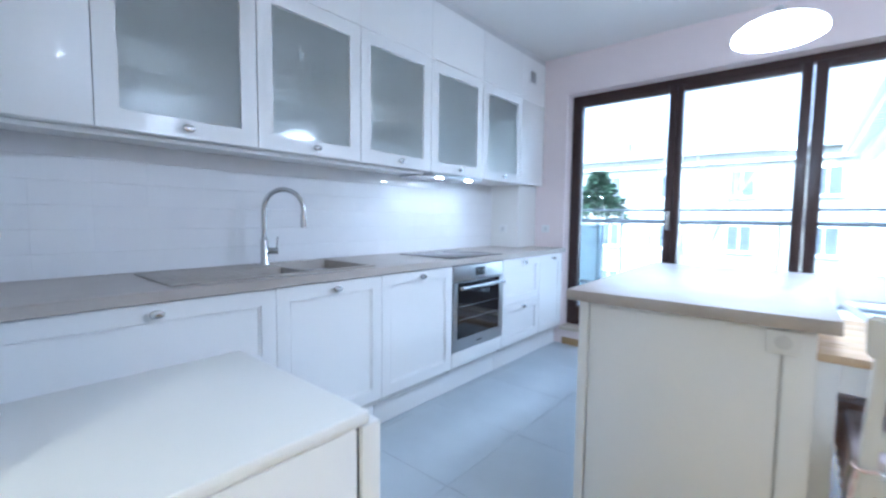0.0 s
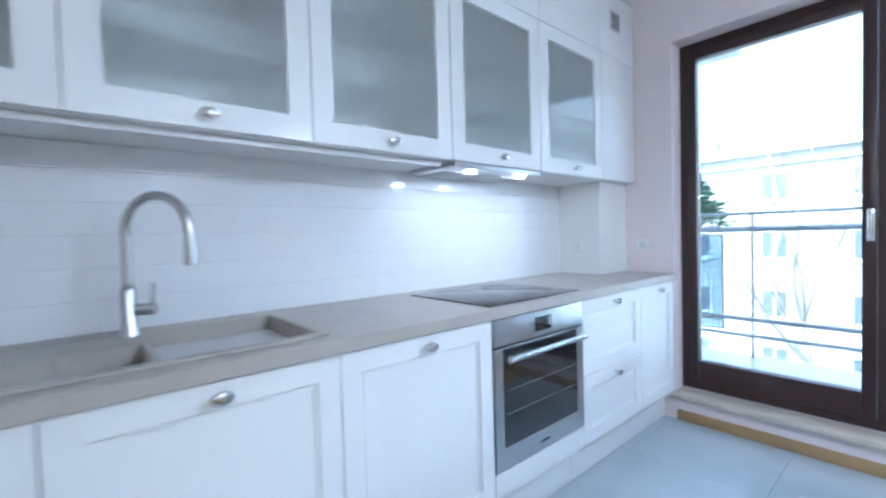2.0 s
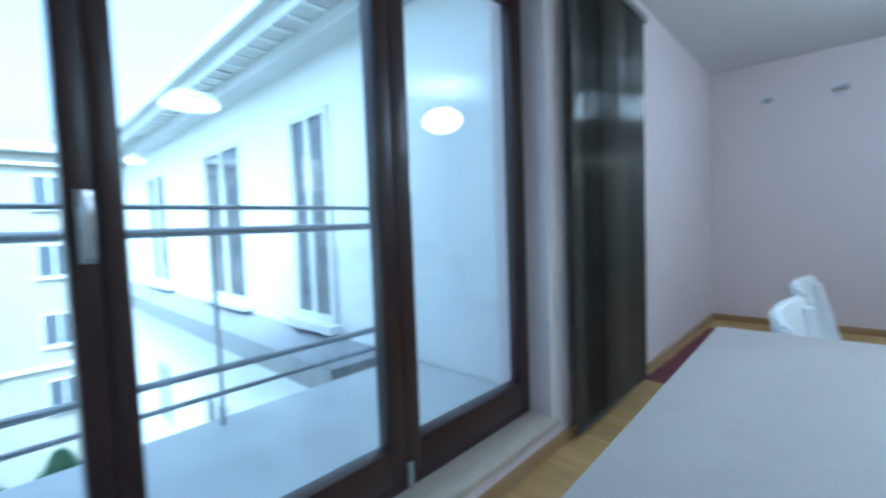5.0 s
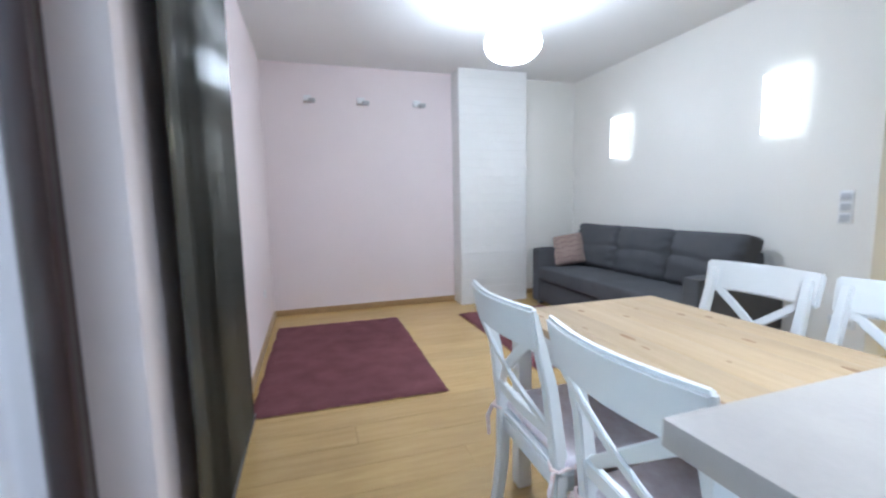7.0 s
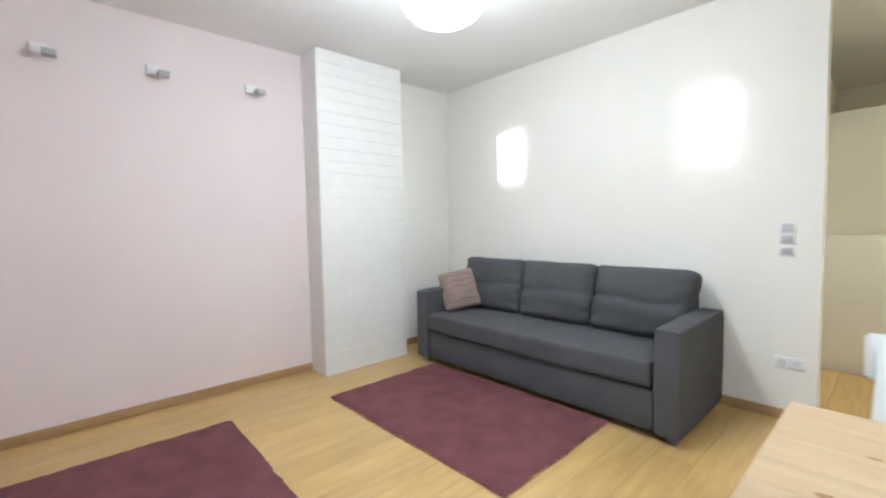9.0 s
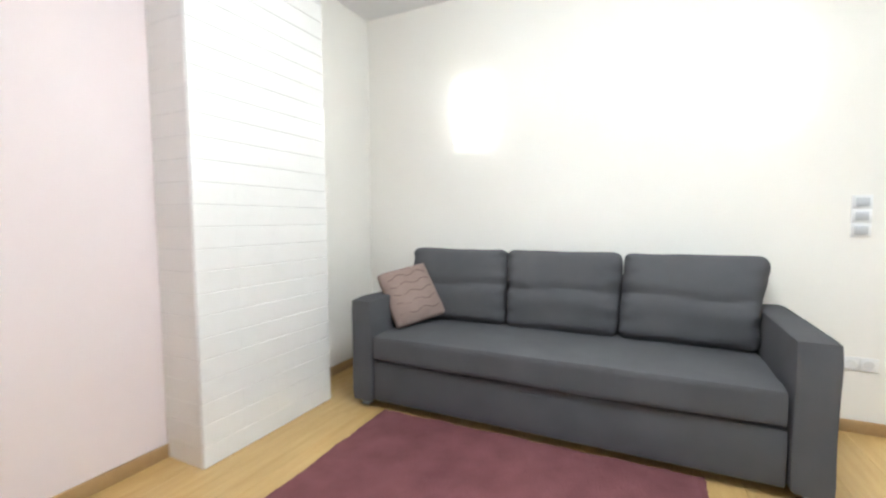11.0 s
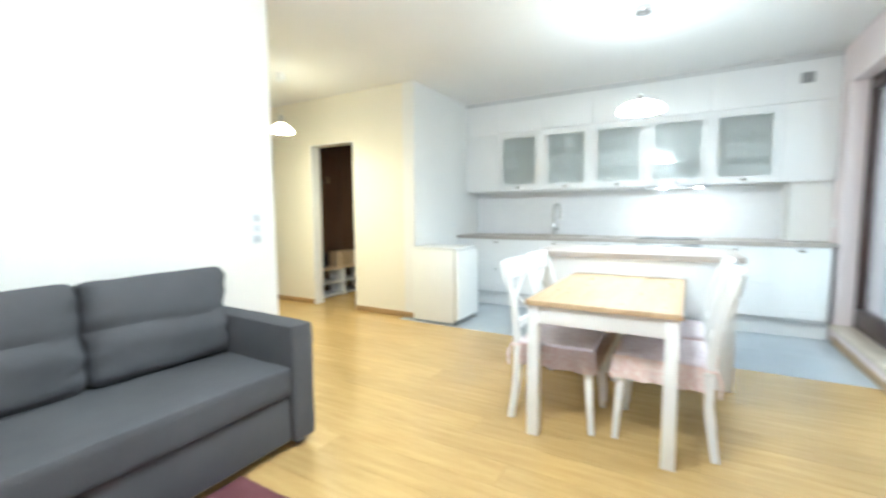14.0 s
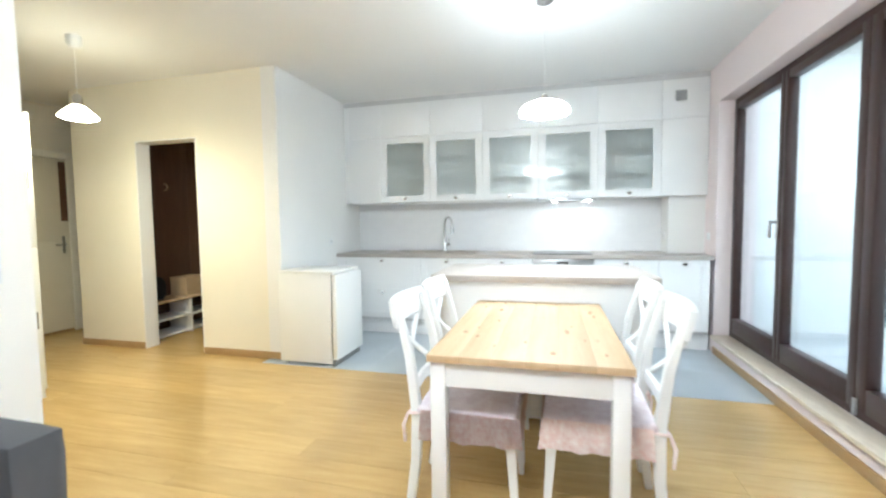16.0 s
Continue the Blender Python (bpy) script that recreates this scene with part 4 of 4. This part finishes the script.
# ---- lamps ----
def pendant():
    h = CEIL - 1.97
    p = thing("pendant_lamp", "lit opal glass pendant lamp over the island", "lamp", pose(2.20, -1.55, 1.97))
    part("shade", lathe([(0.157, -0.030), (0.160, -0.022), (0.154, 0.0), (0.128, 0.022), (0.09, 0.040), (0.045, 0.052), (0.018, 0.056)], 48), G_dome, p, "glowing opal glass dome")
    part("diffuser", lathe([(0.004, -0.050), (0.08, -0.045), (0.13, -0.036), (0.153, -0.0305)], 48), G_pendant, p, "bright opal glass underside")
    part("cord", tube([(0, 0, 0.08), (0, 0, h - 0.02)], 0.0014, 8), M_plastic, p)
    part("holder", lathe([(0.02, 0.054), (0.02, 0.085), (0.012, 0.095)], 20), M_chrome, p)
    part("rosette", lathe([(0.052, h - 0.045), (0.055, h - 0.04), (0.055, h - 0.001)], 32), M_chrome, p, "brushed metal ceiling rosette")
    return p


pendant()


def living_lamp():
    p = thing("ceiling_lamp", "lit white globe lamp hanging close to the ceiling", "lamp", pose(4.83, -1.90, 2.315))
    prof = [(0.002, -0.12)] + [(0.20 * math.cos(a) ** 0.8, 0.125 * math.sin(a)) for a in [radians(-80 + 10 * i) for i in range(17)]] + [(0.03, 0.125)]
    part("shade", lathe(prof, 48), G_globe, p, "glowing white glass globe")
    part("stem", tube([(0, 0, 0.12), (0, 0, CEIL - 2.315 - 0.02)], 0.008, 12), M_chrome, p)
    part("rosette", lathe([(0.05, CEIL - 2.315 - 0.04), (0.055, CEIL - 2.315 - 0.035), (0.055, CEIL - 2.315 - 0.001)], 32), M_chrome, p, "brushed metal ceiling rosette")
    return p


living_lamp()


def sconce(x):
    w = thing("wall_lamp", "lit square glass wall lamp above the sofa", "lamp", pose(x, SY, 1.875), "wall lamps above the sofa")
    part("backplate", boxes((-0.06, 0.06, 0.001, 0.02, -0.08, 0.08), bevel=0.003), M_chrome, w)
    part("housing", boxes((-0.11, 0.11, 0.021, 0.036, -0.18, 0.18), bevel=0.003), M_plastic, w)
    part("shade", boxes((-0.125, 0.125, 0.0365, 0.05, -0.215, 0.215), bevel=0.005, seg=3), G_wall, w, "glowing square glass shade")
    part("clip", boxes((0.03, 0.037, 0.05, 0.058, 0.0, 0.06), bevel=0.002), M_chrome, w)
    return w


sconce(4.24)
sconce(5.92)


def wall_spot(y):
    s = thing("wall_spotlight", "small unlit white spotlight on the pink wall", "spotlight", pose(EX, y, 2.32), "spotlights on the pink wall")
    part("base", boxes((-0.03, 0, -0.04, 0.04, -0.035, 0.035), bevel=0.004), M_plastic, s)
    part("arm", boxes((-0.10, -0.03, -0.03, -0.012, -0.03, -0.012), bevel=0.003), M_grey_plastic, s)
    part("head", boxes((-0.14, -0.07, -0.075, -0.01, -0.055, -0.02), bevel=0.005), M_grey_plastic, s, "grey swivel head")
    return s


for y in (-0.49, -1.05, -1.68):
    wall_spot(y)


# ---- hall ----
def closet():
    p = thing("closet_panel", "dark brown wardrobe back panel with hooks", "panel")
    for x0, x1 in ((0.02, 0.62), (0.623, 1.08), (1.083, HX - 0.145)):
        part("board", boxes((x0, x1, -6.02, -5.99, 0.0, 2.45), bevel=0.002), M_wenge, p)
    for x in (0.95, 1.2):
        hk = thing("coat_hook", "small brass coat hook on the dark panel", "hook", pose(x, -5.99, 1.72))
        part("hook", tube([(0, 0.0, 0.04), (0, 0.03, 0.03), (0, 0.05, 0.0), (0, 0.04, -0.03), (0, 0.0, -0.04)], 0.006, 8), M_birch, hk)
    b = thing("shoe_bench", "low white open shoe shelf in the closet", "shelf")
    x0, x1, y0, y1, h = 0.45, 1.46, -5.985, -5.66, 0.42
    part("top_board", boxes((x0, x1, y0, y1, h - 0.022, h), bevel=0.002), M_birch, b)
    part("shelf_board", boxes((x0 + 0.02, x1 - 0.02, y0, y1 - 0.005, 0.20, 0.218), bevel=0.001), M_cab, b)
    part("base_board", boxes((x0 + 0.02, x1 - 0.02, y0, y1 - 0.005, 0.02, 0.038), bevel=0.001), M_cab, b)
    for x in (x0, (x0 + x1) / 2 - 0.01, x1 - 0.02):
        part("upright", boxes((x, x + 0.02, y0, y1 - 0.002, 0.0, h - 0.023), bevel=0.001), M_cab, b)
    bx = thing("wooden_box", "light wooden box standing on the shoe shelf", "box")
    part("crate", open_crate(0.62, 0.96, -5.96, -5.72, 0.42, 0.64), M_birch, bx)
    bag = thing("bag", "black soft bag on the shoe shelf", "bag")
    part("body", soft_box(1.16, 1.40, -5.95, -5.76, 0.42, 0.66, 0.07, 0.02, seed=31), M_dark, bag)


def open_crate(x0, x1, y0, y1, z0, z1):
    bm = boxes((x0, x1, y0, y1, z0, z1))
    bmesh.ops.delete(bm, geom=[f for f in bm.faces if f.calc_center_median().z > z1 - 1e-4], context="FACES")
    bmesh.ops.recalc_face_normals(bm, faces=bm.faces[:])
    bmesh.ops.solidify(bm, geom=bm.faces[:], thickness=0.01)
    return bm


closet()
trim_closet = structure("trim_doorway", joined(boxes((HX - 0.145, HX + 0.004, DY0 - 0.001, DY0 + 0.012, 0, DZ)), boxes((HX - 0.145, HX + 0.004, DY1 - 0.012, DY1 + 0.001, 0, DZ)), boxes((HX - 0.145, HX + 0.004, DY0 + 0.012, DY1 - 0.012, DZ - 0.012, DZ + 0.001))), M_white_wall, "white lining of the closet doorway", "trim")


def hall_door():
    d = structure("door_1", boxes((1.215, 2.035, HY + 0.004, HY + 0.038, 0.03, 2.06), bevel=0.003), M_gloss_door, "glossy cream door with a brown glazed strip in the hall", "door")
    for z0, z1 in ((0.035, 1.09), (1.098, 2.055)):
        part("panel", boxes((1.218, 2.032, HY + 0.039, HY + 0.046, z0, z1), bevel=0.002), M_gloss_door, d)
    part("glazed_strip", boxes((1.225, 1.30, HY + 0.0465, HY + 0.05, 1.33, 2.03), bevel=0.001), M_wenge, d, "narrow brown glass strip")
    part("handle", joined(boxes((1.275, 1.305, HY + 0.046, HY + 0.052, 0.95, 1.15), bevel=0.003), tube([(1.29, HY + 0.05, 1.05), (1.29, HY + 0.09, 1.05), (1.40, HY + 0.09, 1.05)], 0.009, 10)), M_chrome, d, "brushed metal lever handle")
    structure("trim_door", joined(boxes((1.13, 1.21, HY + 0.001, HY + 0.055, 0, 2.145), bevel=0.003), boxes((2.04, 2.12, HY + 0.001, HY + 0.055, 0, 2.145), bevel=0.003), boxes((1.21, 2.04, HY + 0.001, HY + 0.055, 2.065, 2.145), bevel=0.003)), M_door, "white painted door frame", "trim")
    return d


hall_door()


def tall_cabinet():
    c = thing("tall_cabinet", "tall white two-door cabinet in the hall", "cabinet")
    x0, x1, y0, y1 = 2.825, 3.885, -5.63, -5.09
    part("body", boxes((x0, x1, y0, y1 - 0.022, 0.0, 2.07), bevel=0.003), M_door, c)
    for z0, z1 in ((0.07, 1.105), (1.11, 2.065)):
        d = part("door", boxes((x0 + 0.001, x1 - 0.002, y1 - 0.021, y1, z0, z1), bevel=0.003), M_door, c)
        part("handle", tube([(x0 + 0.05, y1, (z0 + z1) / 2 - 0.07), (x0 + 0.05, y1 + 0.03, (z0 + z1) / 2 - 0.06), (x0 + 0.05, y1 + 0.03, (z0 + z1) / 2 + 0.06), (x0 + 0.05, y1, (z0 + z1) / 2 + 0.07)], 0.005, 8), M_chrome, d)
    return c


tall_cabinet()


def hall_lamp():
    p = thing("hall_pendant", "lit white cone pendant lamp in the hall", "lamp", pose(2.58, -4.97, 2.10))
    part("shade", lathe([(0.125, -0.022), (0.12, -0.010), (0.08, 0.032), (0.045, 0.062), (0.03, 0.07)], 40, True), G_hall, p, "glowing white glass cone")
    part("diffuser", lathe([(0.118, -0.0225), (0.10, -0.032), (0.05, -0.04), (0.004, -0.042)], 40, True), G_hall_low, p, "bright glass underside")
    part("holder", lathe([(0.032, 0.068), (0.03, 0.13), (0.018, 0.15)], 20), M_chrome, p)
    part("cord", tube([(0, 0, 0.14), (0, 0, CEIL - 2.10 - 0.05)], 0.003, 8), M_plastic, p)
    part("rosette", lathe([(0.03, CEIL - 2.10 - 0.09), (0.05, CEIL - 2.10 - 0.06), (0.05, CEIL - 2.10 - 0.001)], 28), M_plastic, p)
    return p


hall_lamp()

# ---- outside ----
tagged(new("balcony_floor", mesh_of("balcony_floor", boxes((-0.055, 3.58, WY + WT, 1.55, -0.15, 0.08)), M_deck)), "pale tiled balcony floor", "balcony", kind="structure")
ground = structure("ground", boxes((-900, 900, -900, 900, -9.6, -9.0)), M_ground, "courtyard ground far below the balcony", "ground")
structure("outer_wall", boxes((-9, -0.2, WY + 0.02, WY + WT, -9, 3.4), (-0.2, 7.02, WY + 0.02, WY + WT, -9, -0.2), (7.02, 9, WY + 0.02, WY + WT, -9, 3.4), (-0.2, 7.02, WY + 0.02, WY + WT, 2.87, 3.4)), M_facade2, "pale outer wall of the building", "wall")
structure("house_roof", boxes((-9, 9, -8, 0.40, 3.4, 3.6)), M_cornice, "flat roof slab with eaves above", "roof")
structure("side_wing", boxes((-4, -0.06, WY + WT + 0.001, 2.0, -9, 2.85)), M_facade2, "pale rendered wall of the stair wing beside the balcony", "wall")
structure("side_eaves", boxes((-4, 0.43, WY + WT + 0.001, 2.1, 2.852, 3.0)), M_cornice, "grey painted eaves over the stair wing", "roof")


def railing():
    r = thing("balcony_railing", "galvanised steel balcony railing with double rails", "railing")
    y = 1.42
    for z, rad in ((1.30, 0.014), (1.17, 0.024), (0.41, 0.020), (0.27, 0.014)):
        part("rail", tube([(-0.05, y, z), (3.50, y, z)], rad, 10), M_rail, r)
    for x in (-0.03, 0.66, 2.15, 3.48):
        part("post", boxes((x - 0.008, x + 0.008, y + 0.012, y + 0.04, 0.08, 1.31), bevel=0.002), M_rail, r)
    s = part("mesh_screen", ring("y", y - 0.015, y + 0.005, 0.14, 0.46, 0.30, 1.13, 0.155, 0.445, 0.315, 1.115), M_rail, r, "grey wire mesh screen")
    part("sheet", boxes((0.15, 0.45, y - 0.012, y - 0.010, 0.31, 1.12)), M_screen, s, "bluish translucent mesh sheet")
    for i in range(1, 8):
        part("wire", tube([(0.14 + 0.04 * i, y - 0.005, 0.305), (0.14 + 0.04 * i, y - 0.005, 1.125)], 0.0035, 6), M_rail, s)
    for i in range(1, 20):
        part("wire", tube([(0.145, y - 0.005, 0.30 + 0.0415 * i), (0.455, y - 0.005, 0.30 + 0.0415 * i)], 0.0035, 6), M_rail, s)
    return r


railing()


def window_far(parent, x, y, z, w, h, face="y"):
    """A two-leaf window set in a far wall that looks along -y, or along -x."""
    def bx(a0, a1, d0, d1, z0, z1):
        return (x + a0, x + a1, y + d0, y + d1, z + z0, z + z1) if face == "y" else (x + d0, x + d1, y + a0, y + a1, z + z0, z + z1)
    t = 0.07
    fr = part("window", joined(boxes(bx(-w / 2, w / 2, -0.03, 0.05, -h / 2, -h / 2 + t), bx(-w / 2, w / 2, -0.03, 0.05, h / 2 - t, h / 2), bx(-w / 2, -w / 2 + t, -0.03, 0.05, -h / 2 + t, h / 2 - t), bx(w / 2 - t, w / 2, -0.03, 0.05, -h / 2 + t, h / 2 - t), bx(-t / 2, t / 2, -0.03, 0.05, -h / 2 + t, h / 2 - t))), M_cornice, parent, smooth=False)
    part("pane", boxes(bx(-w / 2 + t, -t / 2, 0.0, 0.02, -h / 2 + t, h / 2 - t)), M_pane_far, fr, "dark glass", False)
    part("pane", boxes(bx(t / 2, w / 2 - t, 0.0, 0.02, -h / 2 + t, h / 2 - t)), M_pane_far, fr, "dark glass", False)
    part("sill", boxes(bx(-w / 2 - 0.08, w / 2 + 0.08, -0.14, 0.0, -h / 2 - 0.08, -h / 2)), M_cornice, fr, "", False)


def far_block():
    b = thing("apartment_block", "pale four-storey apartment block across the courtyard", "building")
    part("wall", boxes((-34, 30, 23, 33, -9.0, 4.75)), M_facade, b)
    part("cornice", boxes((-34.5, 30.5, 22.5, 33.5, 4.75, 5.1), (-34.2, 30.2, 22.75, 23, 4.2, 4.32), (-34.2, 30.2, 22.8, 23, -4.2, -4.05)), M_cornice, b)
    part("roof", boxes((-34.2, 30.2, 23.2, 33.2, 5.1, 5.3)), M_roof, b)
    for x in (-8.0, 3.0, 14.0):
        part("chimney", boxes((x, x + 1.1, 26, 26.8, 5.3, 6.3)), M_facade, b)
    for i in range(-5, 8):
        for z in (3.15, 0.3, -2.6, -5.4):
            window_far(b, -0.24 + 3.3 * i, 22.97, z, 1.15, 1.4)
    return b


far_block()


def wing():
    b = thing("building_wing", "pale neighbouring wing with eaves and terrace doors", "building")
    part("wall", boxes((3.6, 12, WY + WT, 11.6, -9.0, 2.97)), M_facade2, b)
    part("cornice", boxes((3.12, 12, WY + WT, 12.2, 2.97, 3.12), (3.34, 12, WY + WT, 11.9, 2.84, 2.969), (3.02, 12, WY + WT, 12.3, 3.12, 3.24)), M_cornice, b)
    n = 40
    for i in range(n):
        y = 0.6 + 11.2 * i / n
        part("soffit_slat", boxes((3.13, 3.33, y, y + 0.05, 2.95, 2.969)), M_facade2, b, "", False)
    part("terrace", boxes((3.0, 3.598, 1.7, 11.0, -0.12, 0.1)), M_roof, b)
    for y, w in ((2.85, 0.76), (5.2, 1.4), (8.6, 1.3)):
        window_far(b, 3.57, y, 1.29, w, 2.1, "x")
    for y in (3.5, 6.0, 9.0):
        window_far(b, 3.57, y, -2.1, 1.0, 1.4, "x")
    return b


wing()


def bare_tree(x, y, z0, h, seed):
    random.seed(seed)
    t = thing("bare_tree", "bare winter tree in the courtyard", "tree", pose(x, y, z0))
    limbs = []
    def grow(p, d, length, rad, depth):
        pts, q = [p], p
        dd = d
        for k in range(4):
            dd = (dd + Vector((random.uniform(-0.16, 0.16), random.uniform(-0.16, 0.16), 0.05))).normalized()
            q = q + dd * length / 4
            pts.append(q)
        limbs.append(tube(pts, [rad * (1 - 0.13 * k) for k in range(5)], 6 if depth else 10))
        if depth < 3:
            for k in range(3 if depth else 5):
                a = pts[random.randint(2, 4) if depth else random.choice((3, 4, 4))]
                grow(a, (dd + Vector((random.uniform(-0.6, 0.6), random.uniform(-0.6, 0.6), random.uniform(0.0, 0.5)))).normalized(), length * random.uniform(0.55, 0.75), rad * 0.56, depth + 1)
    grow(Vector((0, 0, 0)), Vector((0, 0, 1)), h * 0.5, 0.18, 0)
    part("trunk", limbs[0], M_bark, t)
    part("limbs", joined(*limbs[1:]), M_bark, t)
    return t


bare_tree(-0.8, 19.0, -9.0, 13.4, 4)


def evergreen(x, y, z0, h, r, seed, low=0.18, name="evergreen_tree", label="dark evergreen tree beside the balcony"):
    random.seed(seed)
    t = thing(name, label, "tree" if "tree" in name else "shrub", pose(x, y, z0))
    part("trunk", tube([(0, 0, 0), (0.05, 0.02, h * 0.5), (0, 0, h * 0.96)], [0.12 * r, 0.08 * r, 0.02], 8), M_bark, t)
    verts, faces = [], []
    for i in range(2600):
        u = random.random() ** 0.7
        z = h * (low + (1 - low) * u)
        rr = r * (1.08 - u) * random.uniform(0.35, 1.1) * (0.75 + 0.35 * noise.noise(Vector((i * 0.02, z, seed))))
        a = random.uniform(0, 2 * math.pi)
        c = Vector((rr * math.cos(a), rr * math.sin(a), z))
        d = Vector((math.cos(a + random.uniform(-0.6, 0.6)), math.sin(a + random.uniform(-0.6, 0.6)), random.uniform(-0.4, 0.5))).normalized() * random.uniform(0.12, 0.24)
        s = d.cross(Vector((random.uniform(-1, 1), random.uniform(-1, 1), 1))).normalized() * 0.045
        n = len(verts)
        verts += [c - d * 0.4, c + s, c + d, c - s]
        faces.append((n, n + 1, n + 2, n + 3))
    me = bpy.data.meshes.new("crown")
    me.from_pydata([tuple(v) for v in verts], [], faces)
    me.materials.append(M_leaf)
    ob = new("crown", me)
    ob.parent = t
    ob["kind"] = "stuff"
    return t


evergreen(-2.75, 9.8, -9.0, 11.7, 1.35, 2, 0.86)
for i, (bx_, by_) in enumerate(((-4.5, 20.5), (-2.0, 20.8), (0.5, 20.4), (2.6, 20.9))):
    evergreen(bx_, by_, -9.0, 2.0, 1.2, 40 + i, 0.18, "evergreen_shrub", "low evergreen shrub along the courtyard wall")
structure("garden_wall", boxes((-30, 3.5, 16.6, 16.9, -9.0, -7.9)), M_facade2, "low pale garden wall in the courtyard", "wall")


# ---- pieces of floors and walls ----
def tile_mesh(name, w, d, h, bev, material, axis="z", side=None, level=0.45):
    """A tile with bevelled upper edges; its origin is the middle of its back."""
    side = bev if side is None else side
    bm = bmesh.new()
    lo = [bm.verts.new((a * w / 2, b * d / 2, 0)) for a, b in ((-1, -1), (1, -1), (1, 1), (-1, 1))]
    mid = [bm.verts.new((a * w / 2, b * d / 2, h * level)) for a, b in ((-1, -1), (1, -1), (1, 1), (-1, 1))]
    up = [bm.verts.new((a * (w / 2 - side), b * (d / 2 - bev), h)) for a, b in ((-1, -1), (1, -1), (1, 1), (-1, 1))]
    for r, s in ((lo, mid), (mid, up)):
        for k in range(4):
            bm.faces.new((r[k], r[(k + 1) % 4], s[(k + 1) % 4], s[k]))
    bm.faces.new(up)
    if axis == "x":
        moved(bm, Matrix(((0, 0, 1, 0), (1, 0, 0, 0), (0, 1, 0, 0), (0, 0, 0, 1))))
    if axis == "-x":
        moved(bm, Matrix(((0, 0, -1, 0), (-1, 0, 0, 0), (0, 1, 0, 0), (0, 0, 0, 1))))
    bmesh.ops.recalc_face_normals(bm, faces=bm.faces[:])
    return mesh_of(name, bm, material, False)


splash = structure("splashback", boxes((-0.009, -0.003, KY + 0.002, -0.362, CT, UZ0)), M_wgrout, "white bevelled wall tiles above the worktop", "wall tiles")
meshes = {}
random.seed(11)
cols = [KY + 0.002] + [-3.8 + 0.2 * k for k in range(18)] + [-0.362]
rows_z = [CT + 0.1 * k for k in range(6)] + [UZ0]
for y0, y1 in zip(cols, cols[1:]):
    for z0, z1 in zip(rows_z, rows_z[1:]):
        key = round(y1 - y0, 3), round(z1 - z0, 3)
        if min(key) < 0.02:
            continue
        if key not in meshes:
            meshes[key] = tile_mesh("tile", key[0], key[1] - 0.0002, 0.006, 0.0022, M_subway, "x", 0.0001, 0.72)
        tl = piece("tile", meshes[key], splash, (-0.003, (y0 + y1) / 2, (z0 + z1) / 2))
        tl.rotation_euler = (0, radians(random.uniform(-0.3, 0.3)), 0)

face = structure("chimney_tiles", boxes((6.5535, 6.5595, -2.944, -2.1035, 0.0, CEIL - 0.001)), M_wgrout, "white glazed tiles on the chimney breast", "wall tiles")
full = tile_mesh("tile", 0.2101, 0.0989, 0.0055, 0.0024, M_brick, "-x", 0.0001)
random.seed(12)
for j in range(27):
    for i in range(4):
        tl = piece("tile", full, face, (6.5545, -2.944 + 0.10505 + 0.2101 * i, 0.0494 + 0.0992 * j))
        tl.rotation_euler = (0, radians(random.uniform(-0.1, 0.1)), 0)

side_face = structure("chimney_side_tiles", boxes((6.561, EX - 0.001, -2.1095, -2.1045, 0.0, CEIL - 0.001)), M_wgrout, "white glazed tiles on the side of the chimney breast", "wall tiles")
edge_tile = tile_mesh("tile", 0.247, 0.0989, 0.0045, 0.0022, M_brick, "x", 0.0003)
for j in range(27):
    tl = piece("tile", edge_tile, side_face, (6.6845, -2.1055, 0.0494 + 0.0992 * j), radians(90))

ft = {}
for i in range(3):
    for j in range(7):
        x0, x1 = TX - 0.6 * (i + 1), TX - 0.6 * i
        y0, y1 = max(KY, WY - 0.6 * (j + 1)), WY - 0.6 * j
        key = round(x1 - x0, 3), round(y1 - y0, 3)
        if min(key) < 0.05:
            continue
        if key not in ft:
            ft[key] = tile_mesh("floor_tile", key[0] - 0.0012, key[1] - 0.0012, 0.006, 0.0003, M_tile)
        piece("floor_tile", ft[key], floor, ((x0 + x1) / 2, (y0 + y1) / 2, -0.006))

random.seed(8)
pl = {}
nrow = 27
pw = (EX - TX) / nrow
for i in range(nrow):
    y = WY - 0.0
    x = TX + pw * (i + 0.5)
    end = SY if x > 4.05 else HY
    left = random.choice((0.6, 1.1, 1.5, 1.9, 2.2))
    while y > end + 0.02:
        ln = min(left, y - end)
        key = round(ln, 2)
        if key not in pl:
            pl[key] = tile_mesh("plank", pw - 0.0008, ln - 0.0008, 0.006, 0.0006, M_plank)
        piece("plank", pl[key], floor_wood, (x, y - ln / 2, -0.006))
        y -= ln
        left = 2.2
for i in range(9):
    x = TX - pw * (i + 0.5)
    for y0, y1 in ((HY, -5.9), (-5.9, KY - 0.15)):
        ln = y1 - y0
        key = round(ln, 2)
        if key not in pl:
            pl[key] = tile_mesh("plank", pw - 0.0008, ln - 0.0008, 0.006, 0.0006, M_plank)
        piece("plank", pl[key], floor_wood, (x, (y0 + y1) / 2, -0.006))
